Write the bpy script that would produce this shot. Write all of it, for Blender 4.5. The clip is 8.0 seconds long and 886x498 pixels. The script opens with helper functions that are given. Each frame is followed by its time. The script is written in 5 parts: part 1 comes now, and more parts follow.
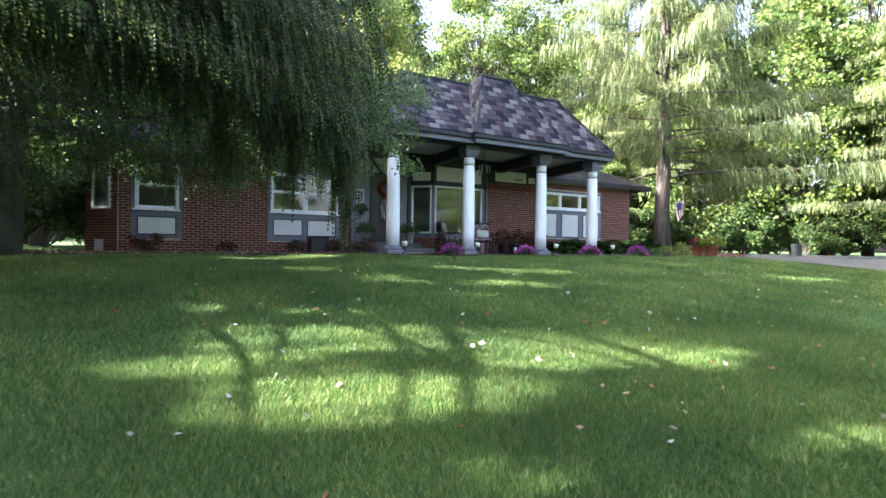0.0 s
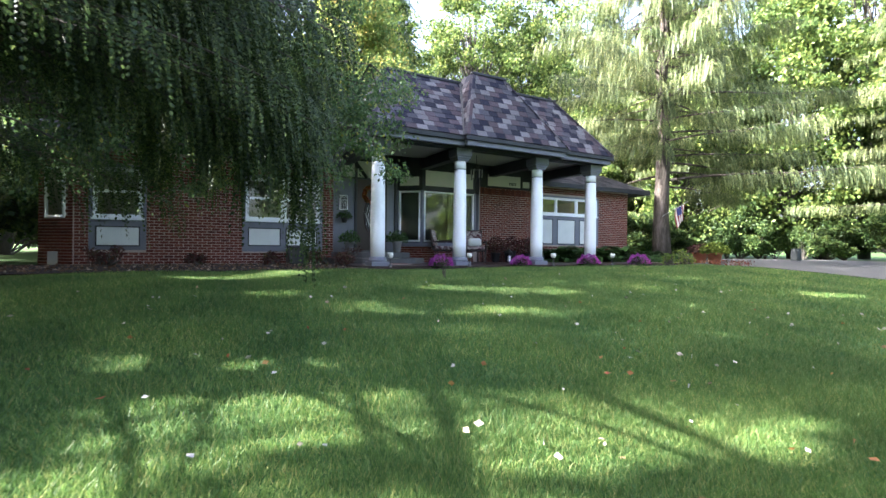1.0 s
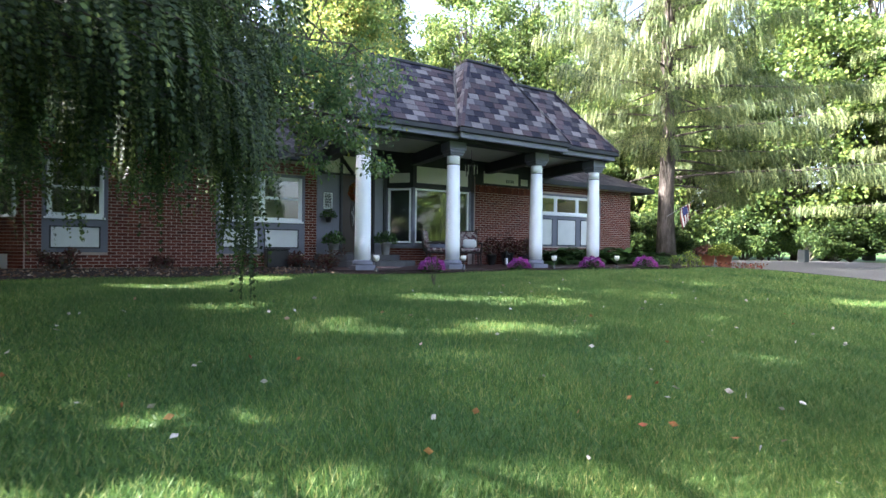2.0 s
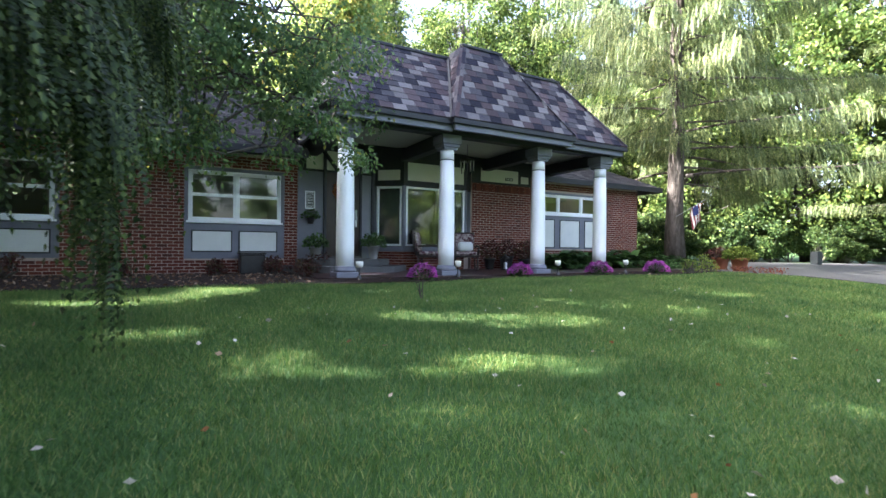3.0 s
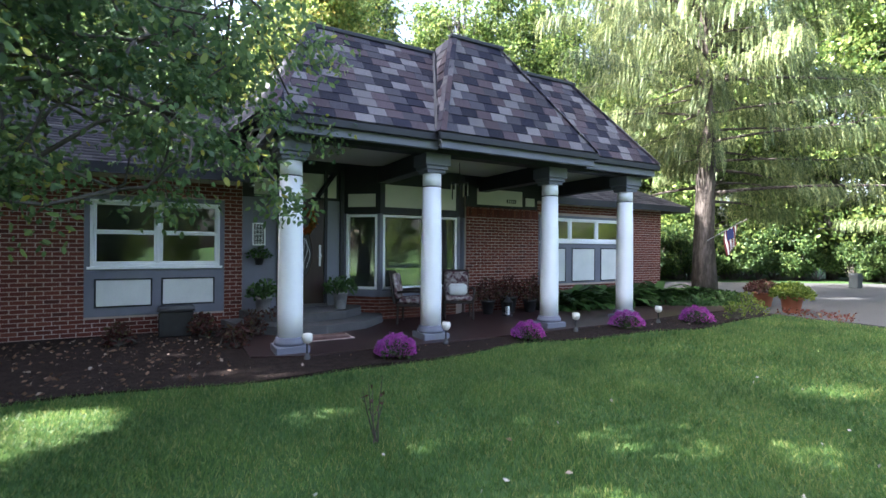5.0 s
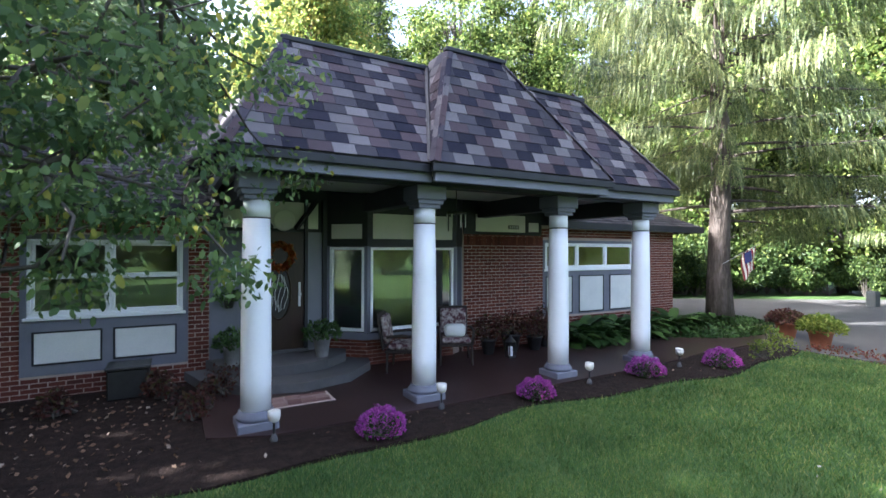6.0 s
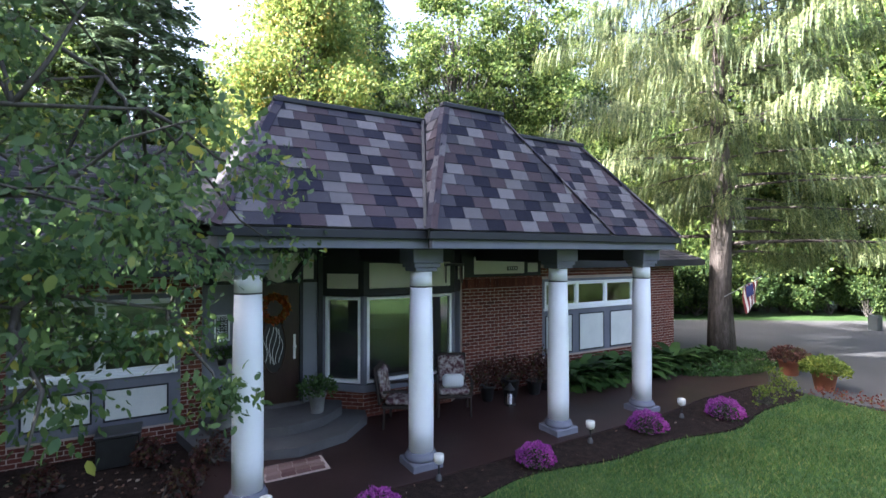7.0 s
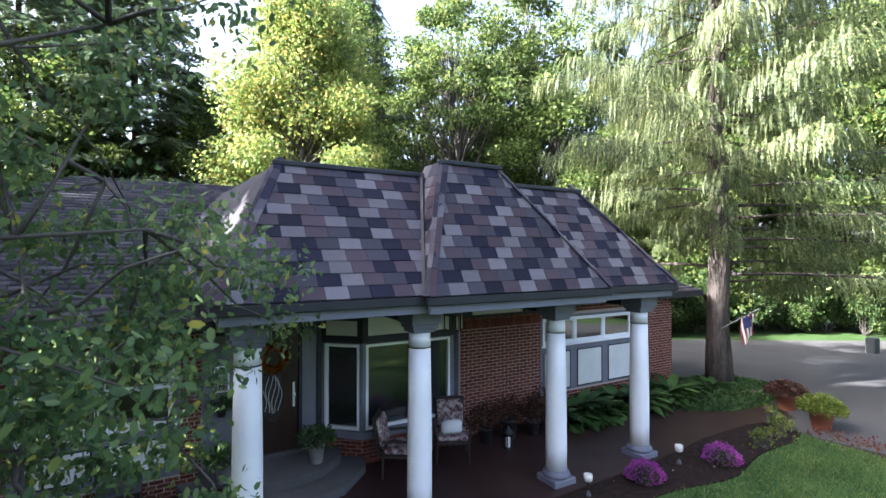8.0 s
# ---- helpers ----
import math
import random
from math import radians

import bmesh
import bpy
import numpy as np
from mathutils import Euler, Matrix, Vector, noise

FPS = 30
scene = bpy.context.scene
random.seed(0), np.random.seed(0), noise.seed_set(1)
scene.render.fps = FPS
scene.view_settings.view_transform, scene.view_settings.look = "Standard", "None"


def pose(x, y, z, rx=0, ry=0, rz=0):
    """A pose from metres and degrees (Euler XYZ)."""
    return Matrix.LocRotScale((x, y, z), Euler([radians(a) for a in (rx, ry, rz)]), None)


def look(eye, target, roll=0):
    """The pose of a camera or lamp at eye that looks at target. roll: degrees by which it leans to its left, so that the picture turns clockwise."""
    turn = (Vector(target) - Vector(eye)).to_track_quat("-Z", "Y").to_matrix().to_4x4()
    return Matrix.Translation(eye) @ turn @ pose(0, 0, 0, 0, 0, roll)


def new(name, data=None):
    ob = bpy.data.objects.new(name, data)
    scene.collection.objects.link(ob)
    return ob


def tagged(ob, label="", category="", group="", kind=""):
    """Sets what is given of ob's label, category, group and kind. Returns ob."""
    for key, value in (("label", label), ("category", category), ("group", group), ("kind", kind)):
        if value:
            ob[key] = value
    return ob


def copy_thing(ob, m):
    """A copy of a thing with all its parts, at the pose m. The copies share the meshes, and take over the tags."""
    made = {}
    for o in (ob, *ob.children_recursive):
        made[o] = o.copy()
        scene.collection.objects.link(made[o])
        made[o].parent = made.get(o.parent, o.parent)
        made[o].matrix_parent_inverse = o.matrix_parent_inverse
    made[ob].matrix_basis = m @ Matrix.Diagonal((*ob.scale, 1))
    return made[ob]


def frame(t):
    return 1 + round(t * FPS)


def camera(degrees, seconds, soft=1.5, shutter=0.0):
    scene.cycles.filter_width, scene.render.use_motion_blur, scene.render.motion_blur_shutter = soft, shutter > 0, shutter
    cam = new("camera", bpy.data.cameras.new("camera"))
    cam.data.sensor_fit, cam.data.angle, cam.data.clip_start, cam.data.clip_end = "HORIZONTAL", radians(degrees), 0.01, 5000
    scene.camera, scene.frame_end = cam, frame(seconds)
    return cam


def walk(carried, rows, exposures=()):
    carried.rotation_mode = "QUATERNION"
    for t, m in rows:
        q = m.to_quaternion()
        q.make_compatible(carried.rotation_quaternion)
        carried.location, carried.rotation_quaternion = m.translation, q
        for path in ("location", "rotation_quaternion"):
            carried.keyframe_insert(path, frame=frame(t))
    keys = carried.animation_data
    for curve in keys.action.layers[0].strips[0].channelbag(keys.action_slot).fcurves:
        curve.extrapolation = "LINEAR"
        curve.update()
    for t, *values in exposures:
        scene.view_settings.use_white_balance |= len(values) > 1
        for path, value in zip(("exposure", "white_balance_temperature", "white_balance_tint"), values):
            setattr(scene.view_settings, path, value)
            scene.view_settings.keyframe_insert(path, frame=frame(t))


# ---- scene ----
cam = camera(85.7, 8.0, shutter=0.25)
PATH = [
    (0, (0.697, 0.544, 0.22), (1.617, 2.32, 0.211), 0.8),
    (0.5, (0.93, 0.962, 0.318), (1.87, 2.727, 0.31), 0.7),
    (1, (1.169, 1.354, 0.467), (2.121, 3.113, 0.462), 0.6),
    (1.5, (1.429, 1.745, 0.499), (2.389, 3.499, 0.496), 0.6),
    (3, (2.348, 3.032, 0.611), (3.319, 4.78, 0.605), 0.6),
    (3.5, (2.659, 3.501, 0.747), (3.632, 5.248, 0.741), 0.6),
    (4, (3.0, 3.99, 0.995), (3.975, 5.736, 0.99), 0.6),
    (4.5, (3.351, 4.499, 1.24), (4.327, 6.244, 1.236), 0.5),
    (5.8, (4.202, 5.827, 1.945), (5.187, 7.568, 1.94), 0.3),
    (6, (4.26, 5.948, 2.091), (5.25, 7.686, 2.096), 0.2),
    (6.5, (4.354, 6.046, 2.496), (5.344, 7.784, 2.511), 0.0),
    (7, (4.357, 6.053, 2.914), (5.349, 7.79, 2.931), 0.0),
    (7.5, (4.344, 6.038, 3.309), (5.339, 7.773, 3.331), -0.0),
    (8, (4.341, 6.005, 3.729), (5.336, 7.74, 3.75), 0.0),
]
walk(cam, [(t, look(eye, target, roll)) for t, eye, target, roll in PATH],
     [(0, 3.47, 6000, 15), (3.0, 3.44, 5950, 14), (4.5, 3.36, 5900, 14), (6.0, 3.22, 5800, 16), (8.0, 2.95, 5800, 18)])

# ---- sky, sun, exposure ----
SUN_AZ, SUN_EL = radians(163), radians(31)        # azimuth counted from +x towards +y
world = bpy.data.worlds.new("sky")
scene.world = world
world.use_nodes = True
wn = world.node_tree.nodes
sky = wn.new("ShaderNodeTexSky")
sky.sky_type = "NISHITA"
sky.sun_disc = False
sky.sun_elevation = SUN_EL
sky.sun_rotation = math.pi / 2 - SUN_AZ
sky.air_density, sky.dust_density, sky.ozone_density = 1.0, 7.0, 0.5
wn["Background"].inputs["Strength"].default_value = 0.125
haze = wn.new("ShaderNodeHueSaturation")
haze.inputs["Saturation"].default_value = 0.8
world.node_tree.links.new(sky.outputs[0], haze.inputs["Color"])
world.node_tree.links.new(haze.outputs[0], wn["Background"].inputs["Color"])
to_sun = Vector((math.cos(SUN_AZ) * math.cos(SUN_EL), math.sin(SUN_AZ) * math.cos(SUN_EL), math.sin(SUN_EL)))
sun = new("sun", bpy.data.lights.new("sun", "SUN"))
sun.data.energy, sun.data.angle, sun.data.color = 5.0, radians(0.5), (1.0, 0.95, 0.86)
sun.matrix_world = look(to_sun * 50, (0, 0, 0))

# ---- materials ----
def nodes_of(name):
    m = bpy.data.materials.new(name)
    m.use_nodes = True
    nt = m.node_tree
    return m, nt.nodes, nt.links, nt.nodes["Principled BSDF"]


def ramp(n, stops):
    r = n.new("ShaderNodeValToRGB")
    e = r.color_ramp.elements
    while len(e) < len(stops):
        e.new(0.5)
    for s, (p, c) in zip(e, stops):
        s.position, s.color = p, (*c, 1)
    return r


def surface(name, colours, scale=6.0, rough=0.7, bump=0.25, fine=60.0, spec=0.4, metal=0.0, stretch=(1, 1, 1), depth=0.01):
    """Two-scale procedural surface: large stains, fine grain in colour and relief."""
    m, n, l, p = nodes_of(name)
    co = n.new("ShaderNodeTexCoord")
    mp = n.new("ShaderNodeMapping")
    mp.inputs["Scale"].default_value = stretch
    l.new(co.outputs["Object"], mp.inputs[0])
    a, b = n.new("ShaderNodeTexNoise"), n.new("ShaderNodeTexNoise")
    for t, s in ((a, scale), (b, fine)):
        l.new(mp.outputs[0], t.inputs["Vector"])
        t.inputs["Scale"].default_value, t.inputs["Detail"].default_value = s, 6
    mix = n.new("ShaderNodeMix")
    mix.inputs[0].default_value = 0.4
    l.new(a.outputs[0], mix.inputs[2])
    l.new(b.outputs[0], mix.inputs[3])
    k = len(colours) - 1
    r = ramp(n, [(0.3 + 0.4 * i / max(k, 1), c) for i, c in enumerate(colours)])
    l.new(mix.outputs[0], r.inputs[0])
    l.new(r.outputs[0], p.inputs["Base Color"])
    p.inputs["Roughness"].default_value, p.inputs["Metallic"].default_value = rough, metal
    p.inputs["Specular IOR Level"].default_value = spec
    if bump:
        bp = n.new("ShaderNodeBump")
        bp.inputs["Strength"].default_value, bp.inputs["Distance"].default_value = bump, depth
        l.new(b.outputs[0], bp.inputs["Height"])
        l.new(bp.outputs[0], p.inputs["Normal"])
    return m


def pieces(name, stops, island=False, rough=0.85, fine=80.0, bump=0.4, spec=0.3, grain=0.25):
    """Pieces whose tone is drawn per object or per island, with grain and relief."""
    m, n, l, p = nodes_of(name)
    if island:
        rnd = n.new("ShaderNodeNewGeometry").outputs["Random Per Island"]
    else:
        rnd = n.new("ShaderNodeObjectInfo").outputs["Random"]
    r = ramp(n, stops)
    r.color_ramp.interpolation = "CONSTANT" if len(stops) > 3 else "LINEAR"
    l.new(rnd, r.inputs[0])
    co = n.new("ShaderNodeTexCoord")
    t = n.new("ShaderNodeTexNoise")
    t.inputs["Scale"].default_value, t.inputs["Detail"].default_value = fine, 5
    l.new(co.outputs["Object"], t.inputs["Vector"])
    g = ramp(n, [(0.3, (1 - grain,) * 3), (0.7, (1 + grain,) * 3)])
    l.new(t.outputs[0], g.inputs[0])
    mx = n.new("ShaderNodeMix")
    mx.data_type, mx.blend_type = "RGBA", "MULTIPLY"
    mx.inputs[0].default_value = 1.0
    l.new(r.outputs[0], mx.inputs[6])
    l.new(g.outputs[0], mx.inputs[7])
    l.new(mx.outputs[2], p.inputs["Base Color"])
    p.inputs["Roughness"].default_value = rough
    p.inputs["Specular IOR Level"].default_value = spec
    bp = n.new("ShaderNodeBump")
    bp.inputs["Strength"].default_value, bp.inputs["Distance"].default_value = bump, 0.004
    l.new(t.outputs[0], bp.inputs["Height"])
    l.new(bp.outputs[0], p.inputs["Normal"])
    return m


def leafy(name, stops, through_light=0.45, rough=0.5):
    """Foliage: tone per leaf, light passes through."""
    m, n, l, p = nodes_of(name)
    r = ramp(n, stops)
    l.new(n.new("ShaderNodeNewGeometry").outputs["Random Per Island"], r.inputs[0])
    co = n.new("ShaderNodeTexCoord")
    big = n.new("ShaderNodeTexNoise")
    big.inputs["Scale"].default_value = 0.9
    l.new(co.outputs["Object"], big.inputs["Vector"])
    g = ramp(n, [(0.35, (0.7, 0.75, 0.7)), (0.65, (1.25, 1.15, 1.0))])
    l.new(big.outputs[0], g.inputs[0])
    mx = n.new("ShaderNodeMix")
    mx.data_type, mx.blend_type = "RGBA", "MULTIPLY"
    mx.inputs[0].default_value = 1.0
    l.new(r.outputs[0], mx.inputs[6])
    l.new(g.outputs[0], mx.inputs[7])
    l.new(mx.outputs[2], p.inputs["Base Color"])
    p.inputs["Roughness"].default_value = rough
    p.inputs["Specular IOR Level"].default_value = 0.3
    tr = n.new("ShaderNodeBsdfTranslucent")
    l.new(mx.outputs[2], tr.inputs["Color"])
    ms = n.new("ShaderNodeMixShader")
    ms.inputs[0].default_value = through_light
    l.new(p.outputs[0], ms.inputs[1])
    l.new(tr.outputs[0], ms.inputs[2])
    l.new(ms.outputs[0], n["Material Output"].inputs["Surface"])
    return m


M_TRIM = surface("grey_trim_paint", [(0.135, 0.142, 0.182), (0.19, 0.197, 0.24)], 3, 0.55, 0.15, 90)
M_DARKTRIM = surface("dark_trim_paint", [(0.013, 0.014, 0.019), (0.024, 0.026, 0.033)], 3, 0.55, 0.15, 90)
M_WHITE = surface("white_paint", [(0.81, 0.83, 0.86), (0.88, 0.89, 0.91)], 2.5, 0.45, 0.12, 50)
M_CREAM = surface("cream_panel_paint", [(0.6, 0.59, 0.54), (0.7, 0.69, 0.63)], 2.5, 0.6, 0.1, 60)
M_PANEL = surface("pale_panel_paint", [(0.58, 0.6, 0.6), (0.72, 0.73, 0.72)], 3, 0.55, 0.12, 60)
M_MORTAR = surface("mortar", [(0.38, 0.29, 0.25), (0.52, 0.43, 0.38)], 4, 0.95, 0.5, 90)
BRICKS = [(0.0, (0.1, 0.028, 0.02)), (0.25, (0.125, 0.036, 0.025)), (0.5, (0.145, 0.043, 0.029)), (0.72, (0.11, 0.032, 0.024)), (0.86, (0.165, 0.055, 0.036)), (0.95, (0.075, 0.025, 0.02))]
M_BRICK = pieces("red_brick", BRICKS)
M_BRICKS = pieces("red_brick_joined", BRICKS, True)
SHINGLES = [(0.0, (0.016, 0.016, 0.032)), (0.25, (0.046, 0.042, 0.058)), (0.5, (0.078, 0.073, 0.088)), (0.7, (0.062, 0.044, 0.054)), (0.86, (0.115, 0.11, 0.122))]
TONES = {"dark": (0.009, 0.0095, 0.022), "grey": (0.042, 0.041, 0.055), "plum": (0.054, 0.041, 0.052), "light": (0.122, 0.117, 0.13)}
M_TONE = {k: pieces(k + "_asphalt_shingle", [(0.0, tuple(0.82 * q for q in c)), (1.0, tuple(1.2 * q for q in c))], False, 0.9, 140, 0.6) for k, c in TONES.items()}
M_SHINGLES = pieces("asphalt_shingle_joined", SHINGLES, True, 0.9, 140, 0.6)
M_ROOFBASE = surface("roof_underlay", [(0.05, 0.045, 0.05), (0.09, 0.085, 0.09)], 5, 0.9, 0.3, 90)
M_OLDROOF = surface("weathered_roof_shingles", [(0.035, 0.033, 0.035), (0.06, 0.056, 0.058), (0.09, 0.084, 0.082)], 3, 0.95, 0.5, 40)
M_LAWN = surface("lawn_soil_and_thatch", [(0.03, 0.06, 0.017), (0.046, 0.09, 0.026), (0.075, 0.11, 0.04)], 1.3, 0.95, 0.6, 30, 0.1)
M_MULCH = surface("dark_mulch", [(0.009, 0.006, 0.005), (0.022, 0.014, 0.011), (0.04, 0.027, 0.021)], 9, 0.95, 1.0, 45, 0.15, depth=0.03)
M_PATIO = surface("brown_stained_concrete", [(0.022, 0.012, 0.011), (0.034, 0.018, 0.016), (0.05, 0.028, 0.025)], 1.6, 0.45, 0.2, 30)
M_CONCRETE = surface("grey_concrete", [(0.065, 0.065, 0.068), (0.12, 0.12, 0.12)], 2, 0.85, 0.3, 70)
M_DRIVE = surface("pale_driveway", [(0.055, 0.055, 0.055), (0.085, 0.083, 0.081)], 0.8, 0.9, 0.3, 60)
M_BARK = surface("spruce_bark", [(0.035, 0.029, 0.025), (0.085, 0.072, 0.062), (0.16, 0.14, 0.125)], 7, 0.95, 1.0, 22, 0.1, stretch=(1, 1, 0.25), depth=0.05)
M_GREYBARK = surface("smooth_grey_bark", [(0.05, 0.045, 0.04), (0.12, 0.11, 0.095)], 6, 0.9, 0.7, 30, 0.1, stretch=(1, 1, 0.4), depth=0.02)
M_TERRA = surface("terracotta", [(0.22, 0.075, 0.04), (0.3, 0.11, 0.06)], 8, 0.8, 0.2, 60)
M_DOOR = surface("dark_brown_door_wood", [(0.018, 0.008, 0.006), (0.034, 0.015, 0.01)], 6, 0.4, 0.2, 40, stretch=(1, 1, 0.1))
M_BLACK = surface("black_metal", [(0.012, 0.012, 0.013), (0.025, 0.025, 0.026)], 10, 0.45, 0.1, 90)
M_ROOM = surface("interior_plaster", [(0.3, 0.28, 0.25), (0.38, 0.36, 0.33)], 2, 0.8, 0.1, 40)
M_SPRUCE = leafy("spruce_needles", [(0.0, (0.014, 0.03, 0.011)), (0.5, (0.034, 0.062, 0.019)), (0.8, (0.075, 0.115, 0.034)), (1.0, (0.14, 0.18, 0.06))], 0.4)
M_SPRUCE_PALE = leafy("pale_hanging_spruce_needles", [(0.0, (0.045, 0.075, 0.038)), (0.5, (0.125, 0.165, 0.07)), (1.0, (0.27, 0.31, 0.14))], 0.42)
M_LEAF = leafy("green_tree_leaves", [(0.0, (0.06, 0.115, 0.05)), (0.6, (0.12, 0.2, 0.085)), (0.93, (0.19, 0.28, 0.1)), (1.0, (0.4, 0.38, 0.08))], 0.5)
M_LEAF_YELLOW = leafy("yellowing_maple_leaves", [(0.0, (0.12, 0.2, 0.06)), (0.5, (0.22, 0.3, 0.085)), (0.9, (0.35, 0.37, 0.11)), (1.0, (0.46, 0.32, 0.1))], 0.5)
M_LEAF_WOOD = leafy("woodland_leaves", [(0.0, (0.035, 0.068, 0.02)), (0.6, (0.11, 0.175, 0.048)), (1.0, (0.26, 0.32, 0.095))], 0.55)
M_SHRUB = leafy("dark_shrub_leaves", [(0.0, (0.022, 0.05, 0.016)), (0.6, (0.055, 0.1, 0.03)), (1.0, (0.14, 0.19, 0.055))], 0.4)
M_FIR = leafy("dark_fir_needles", [(0.0, (0.06, 0.1, 0.065)), (1.0, (0.15, 0.21, 0.125))], 0.35)
M_GRASS = leafy("grass_blades", [(0.0, (0.054, 0.118, 0.032)), (0.55, (0.1, 0.188, 0.052)), (0.8, (0.175, 0.262, 0.08)), (1.0, (0.3, 0.3, 0.12))], 0.4)
M_GLASS, gn, gl, gp = nodes_of("window_glass")
gp.inputs["Base Color"].default_value = (0.9, 0.95, 0.93, 1)
gp.inputs["Transmission Weight"].default_value = 1.0
gp.inputs["Roughness"].default_value = 0.01
gp.inputs["IOR"].default_value = 1.75


# ---- building helpers ----
def base_of(ob):
    v = Vector((0, 0, 0))
    while ob is not None:
        v += ob.location
        ob = ob.parent
    return v


def thing(name, at, label, category, group="", kind=""):
    ob = new(name)
    ob.location = at
    ob.empty_display_size = 0.1
    return tagged(ob, label, category, group, kind)


def part(name, bm, material, parent=None, label="", smooth=False):
    me = bpy.data.meshes.new(name)
    if parent is not None:
        bmesh.ops.translate(bm, verts=bm.verts, vec=-base_of(parent))
    bm.to_mesh(me)
    bm.free()
    me.materials.append(material)
    if smooth:
        me.shade_smooth()
    ob = new(name, me)
    ob.parent = parent
    if label:
        ob["label"] = label
    return ob


def box(x0, x1, y0, y1, z0, z1, bevel=0.0, bm=None):
    b = bmesh.new() if bm is None or bevel else bm
    v = [b.verts.new((x, y, z)) for z in (z0, z1) for y in (y0, y1) for x in (x0, x1)]
    for f in ((0, 2, 3, 1), (4, 5, 7, 6), (0, 1, 5, 4), (2, 6, 7, 3), (0, 4, 6, 2), (1, 3, 7, 5)):
        b.faces.new([v[i] for i in f])
    if bevel:
        bmesh.ops.bevel(b, geom=list(b.edges), offset=bevel, segments=1, affect="EDGES")
        if bm is not None:
            tmp = bpy.data.meshes.new("tmp")
            b.to_mesh(tmp)
            bm.from_mesh(tmp)
            bpy.data.meshes.remove(tmp)
            b.free()
            return bm
    return b


def prism(points, z0, z1, bm=None):
    """An upright prism over a plan outline (counter-clockwise)."""
    b = bm or bmesh.new()
    lo = [b.verts.new((x, y, z0)) for x, y in points]
    hi = [b.verts.new((x, y, z1)) for x, y in points]
    b.faces.new(hi)
    b.faces.new(lo[::-1])
    for i in range(len(points)):
        j = (i + 1) % len(points)
        b.faces.new((lo[i], lo[j], hi[j], hi[i]))
    return b


def lathe(profile, at=(0, 0, 0), seg=28, bm=None):
    """A turned form: profile of (radius, z), closed at both ends."""
    b = bm or bmesh.new()
    rings = []
    for r, z in profile:
        rings.append([b.verts.new((at[0] + r * math.cos(2 * math.pi * i / seg), at[1] + r * math.sin(2 * math.pi * i / seg), at[2] + z)) for i in range(seg)])
    for a, c in zip(rings, rings[1:]):
        for i in range(seg):
            j = (i + 1) % seg
            b.faces.new((a[i], a[j], c[j], c[i]))
    b.faces.new(rings[0][::-1])
    b.faces.new(rings[-1])
    return b


def tube(points, radii, seg=6, bm=None):
    """A tapered limb along points."""
    b = bm or bmesh.new()
    rings = []
    for i, p in enumerate(points):
        p = Vector(p)
        d = (Vector(points[min(i + 1, len(points) - 1)]) - Vector(points[max(i - 1, 0)])).normalized()
        u = d.orthogonal().normalized() if abs(d.z) > 0.9 else d.cross(Vector((0, 0, 1))).normalized()
        w = d.cross(u)
        r = radii[i] if hasattr(radii, "__len__") else radii
        rings.append([b.verts.new(p + r * (math.cos(2 * math.pi * k / seg) * u + math.sin(2 * math.pi * k / seg) * w)) for k in range(seg)])
    for a, c in zip(rings, rings[1:]):
        for k in range(seg):
            j = (k + 1) % seg
            b.faces.new((a[k], a[j], c[j], c[k]))
    b.faces.new(rings[0][::-1])
    b.faces.new(rings[-1])
    return b


def soup(name, verts, tris, material, parent=None, label=""):
    """A mesh from numpy arrays of vertices and triangles."""
    verts = np.asarray(verts, dtype=np.float32).reshape(-1, 3)
    tris = np.asarray(tris, dtype=np.int32).reshape(-1, 3)
    if parent is not None:
        verts = verts - np.array(base_of(parent), dtype=np.float32)
    me = bpy.data.meshes.new(name)
    me.vertices.add(len(verts))
    me.vertices.foreach_set("co", verts.ravel())
    me.loops.add(len(tris) * 3)
    me.loops.foreach_set("vertex_index", tris.ravel())
    me.polygons.add(len(tris))
    me.polygons.foreach_set("loop_start", np.arange(0, len(tris) * 3, 3, dtype=np.int32))
    me.polygons.foreach_set("loop_total", np.full(len(tris), 3, dtype=np.int32))
    me.update(calc_edges=True)
    me.materials.append(material)
    ob = new(name, me)
    ob.parent = parent
    if label:
        ob["label"] = label
    return ob


rng = np.random.default_rng(7)


def unit(v):
    return v / np.maximum(np.linalg.norm(v, axis=-1, keepdims=True), 1e-9)


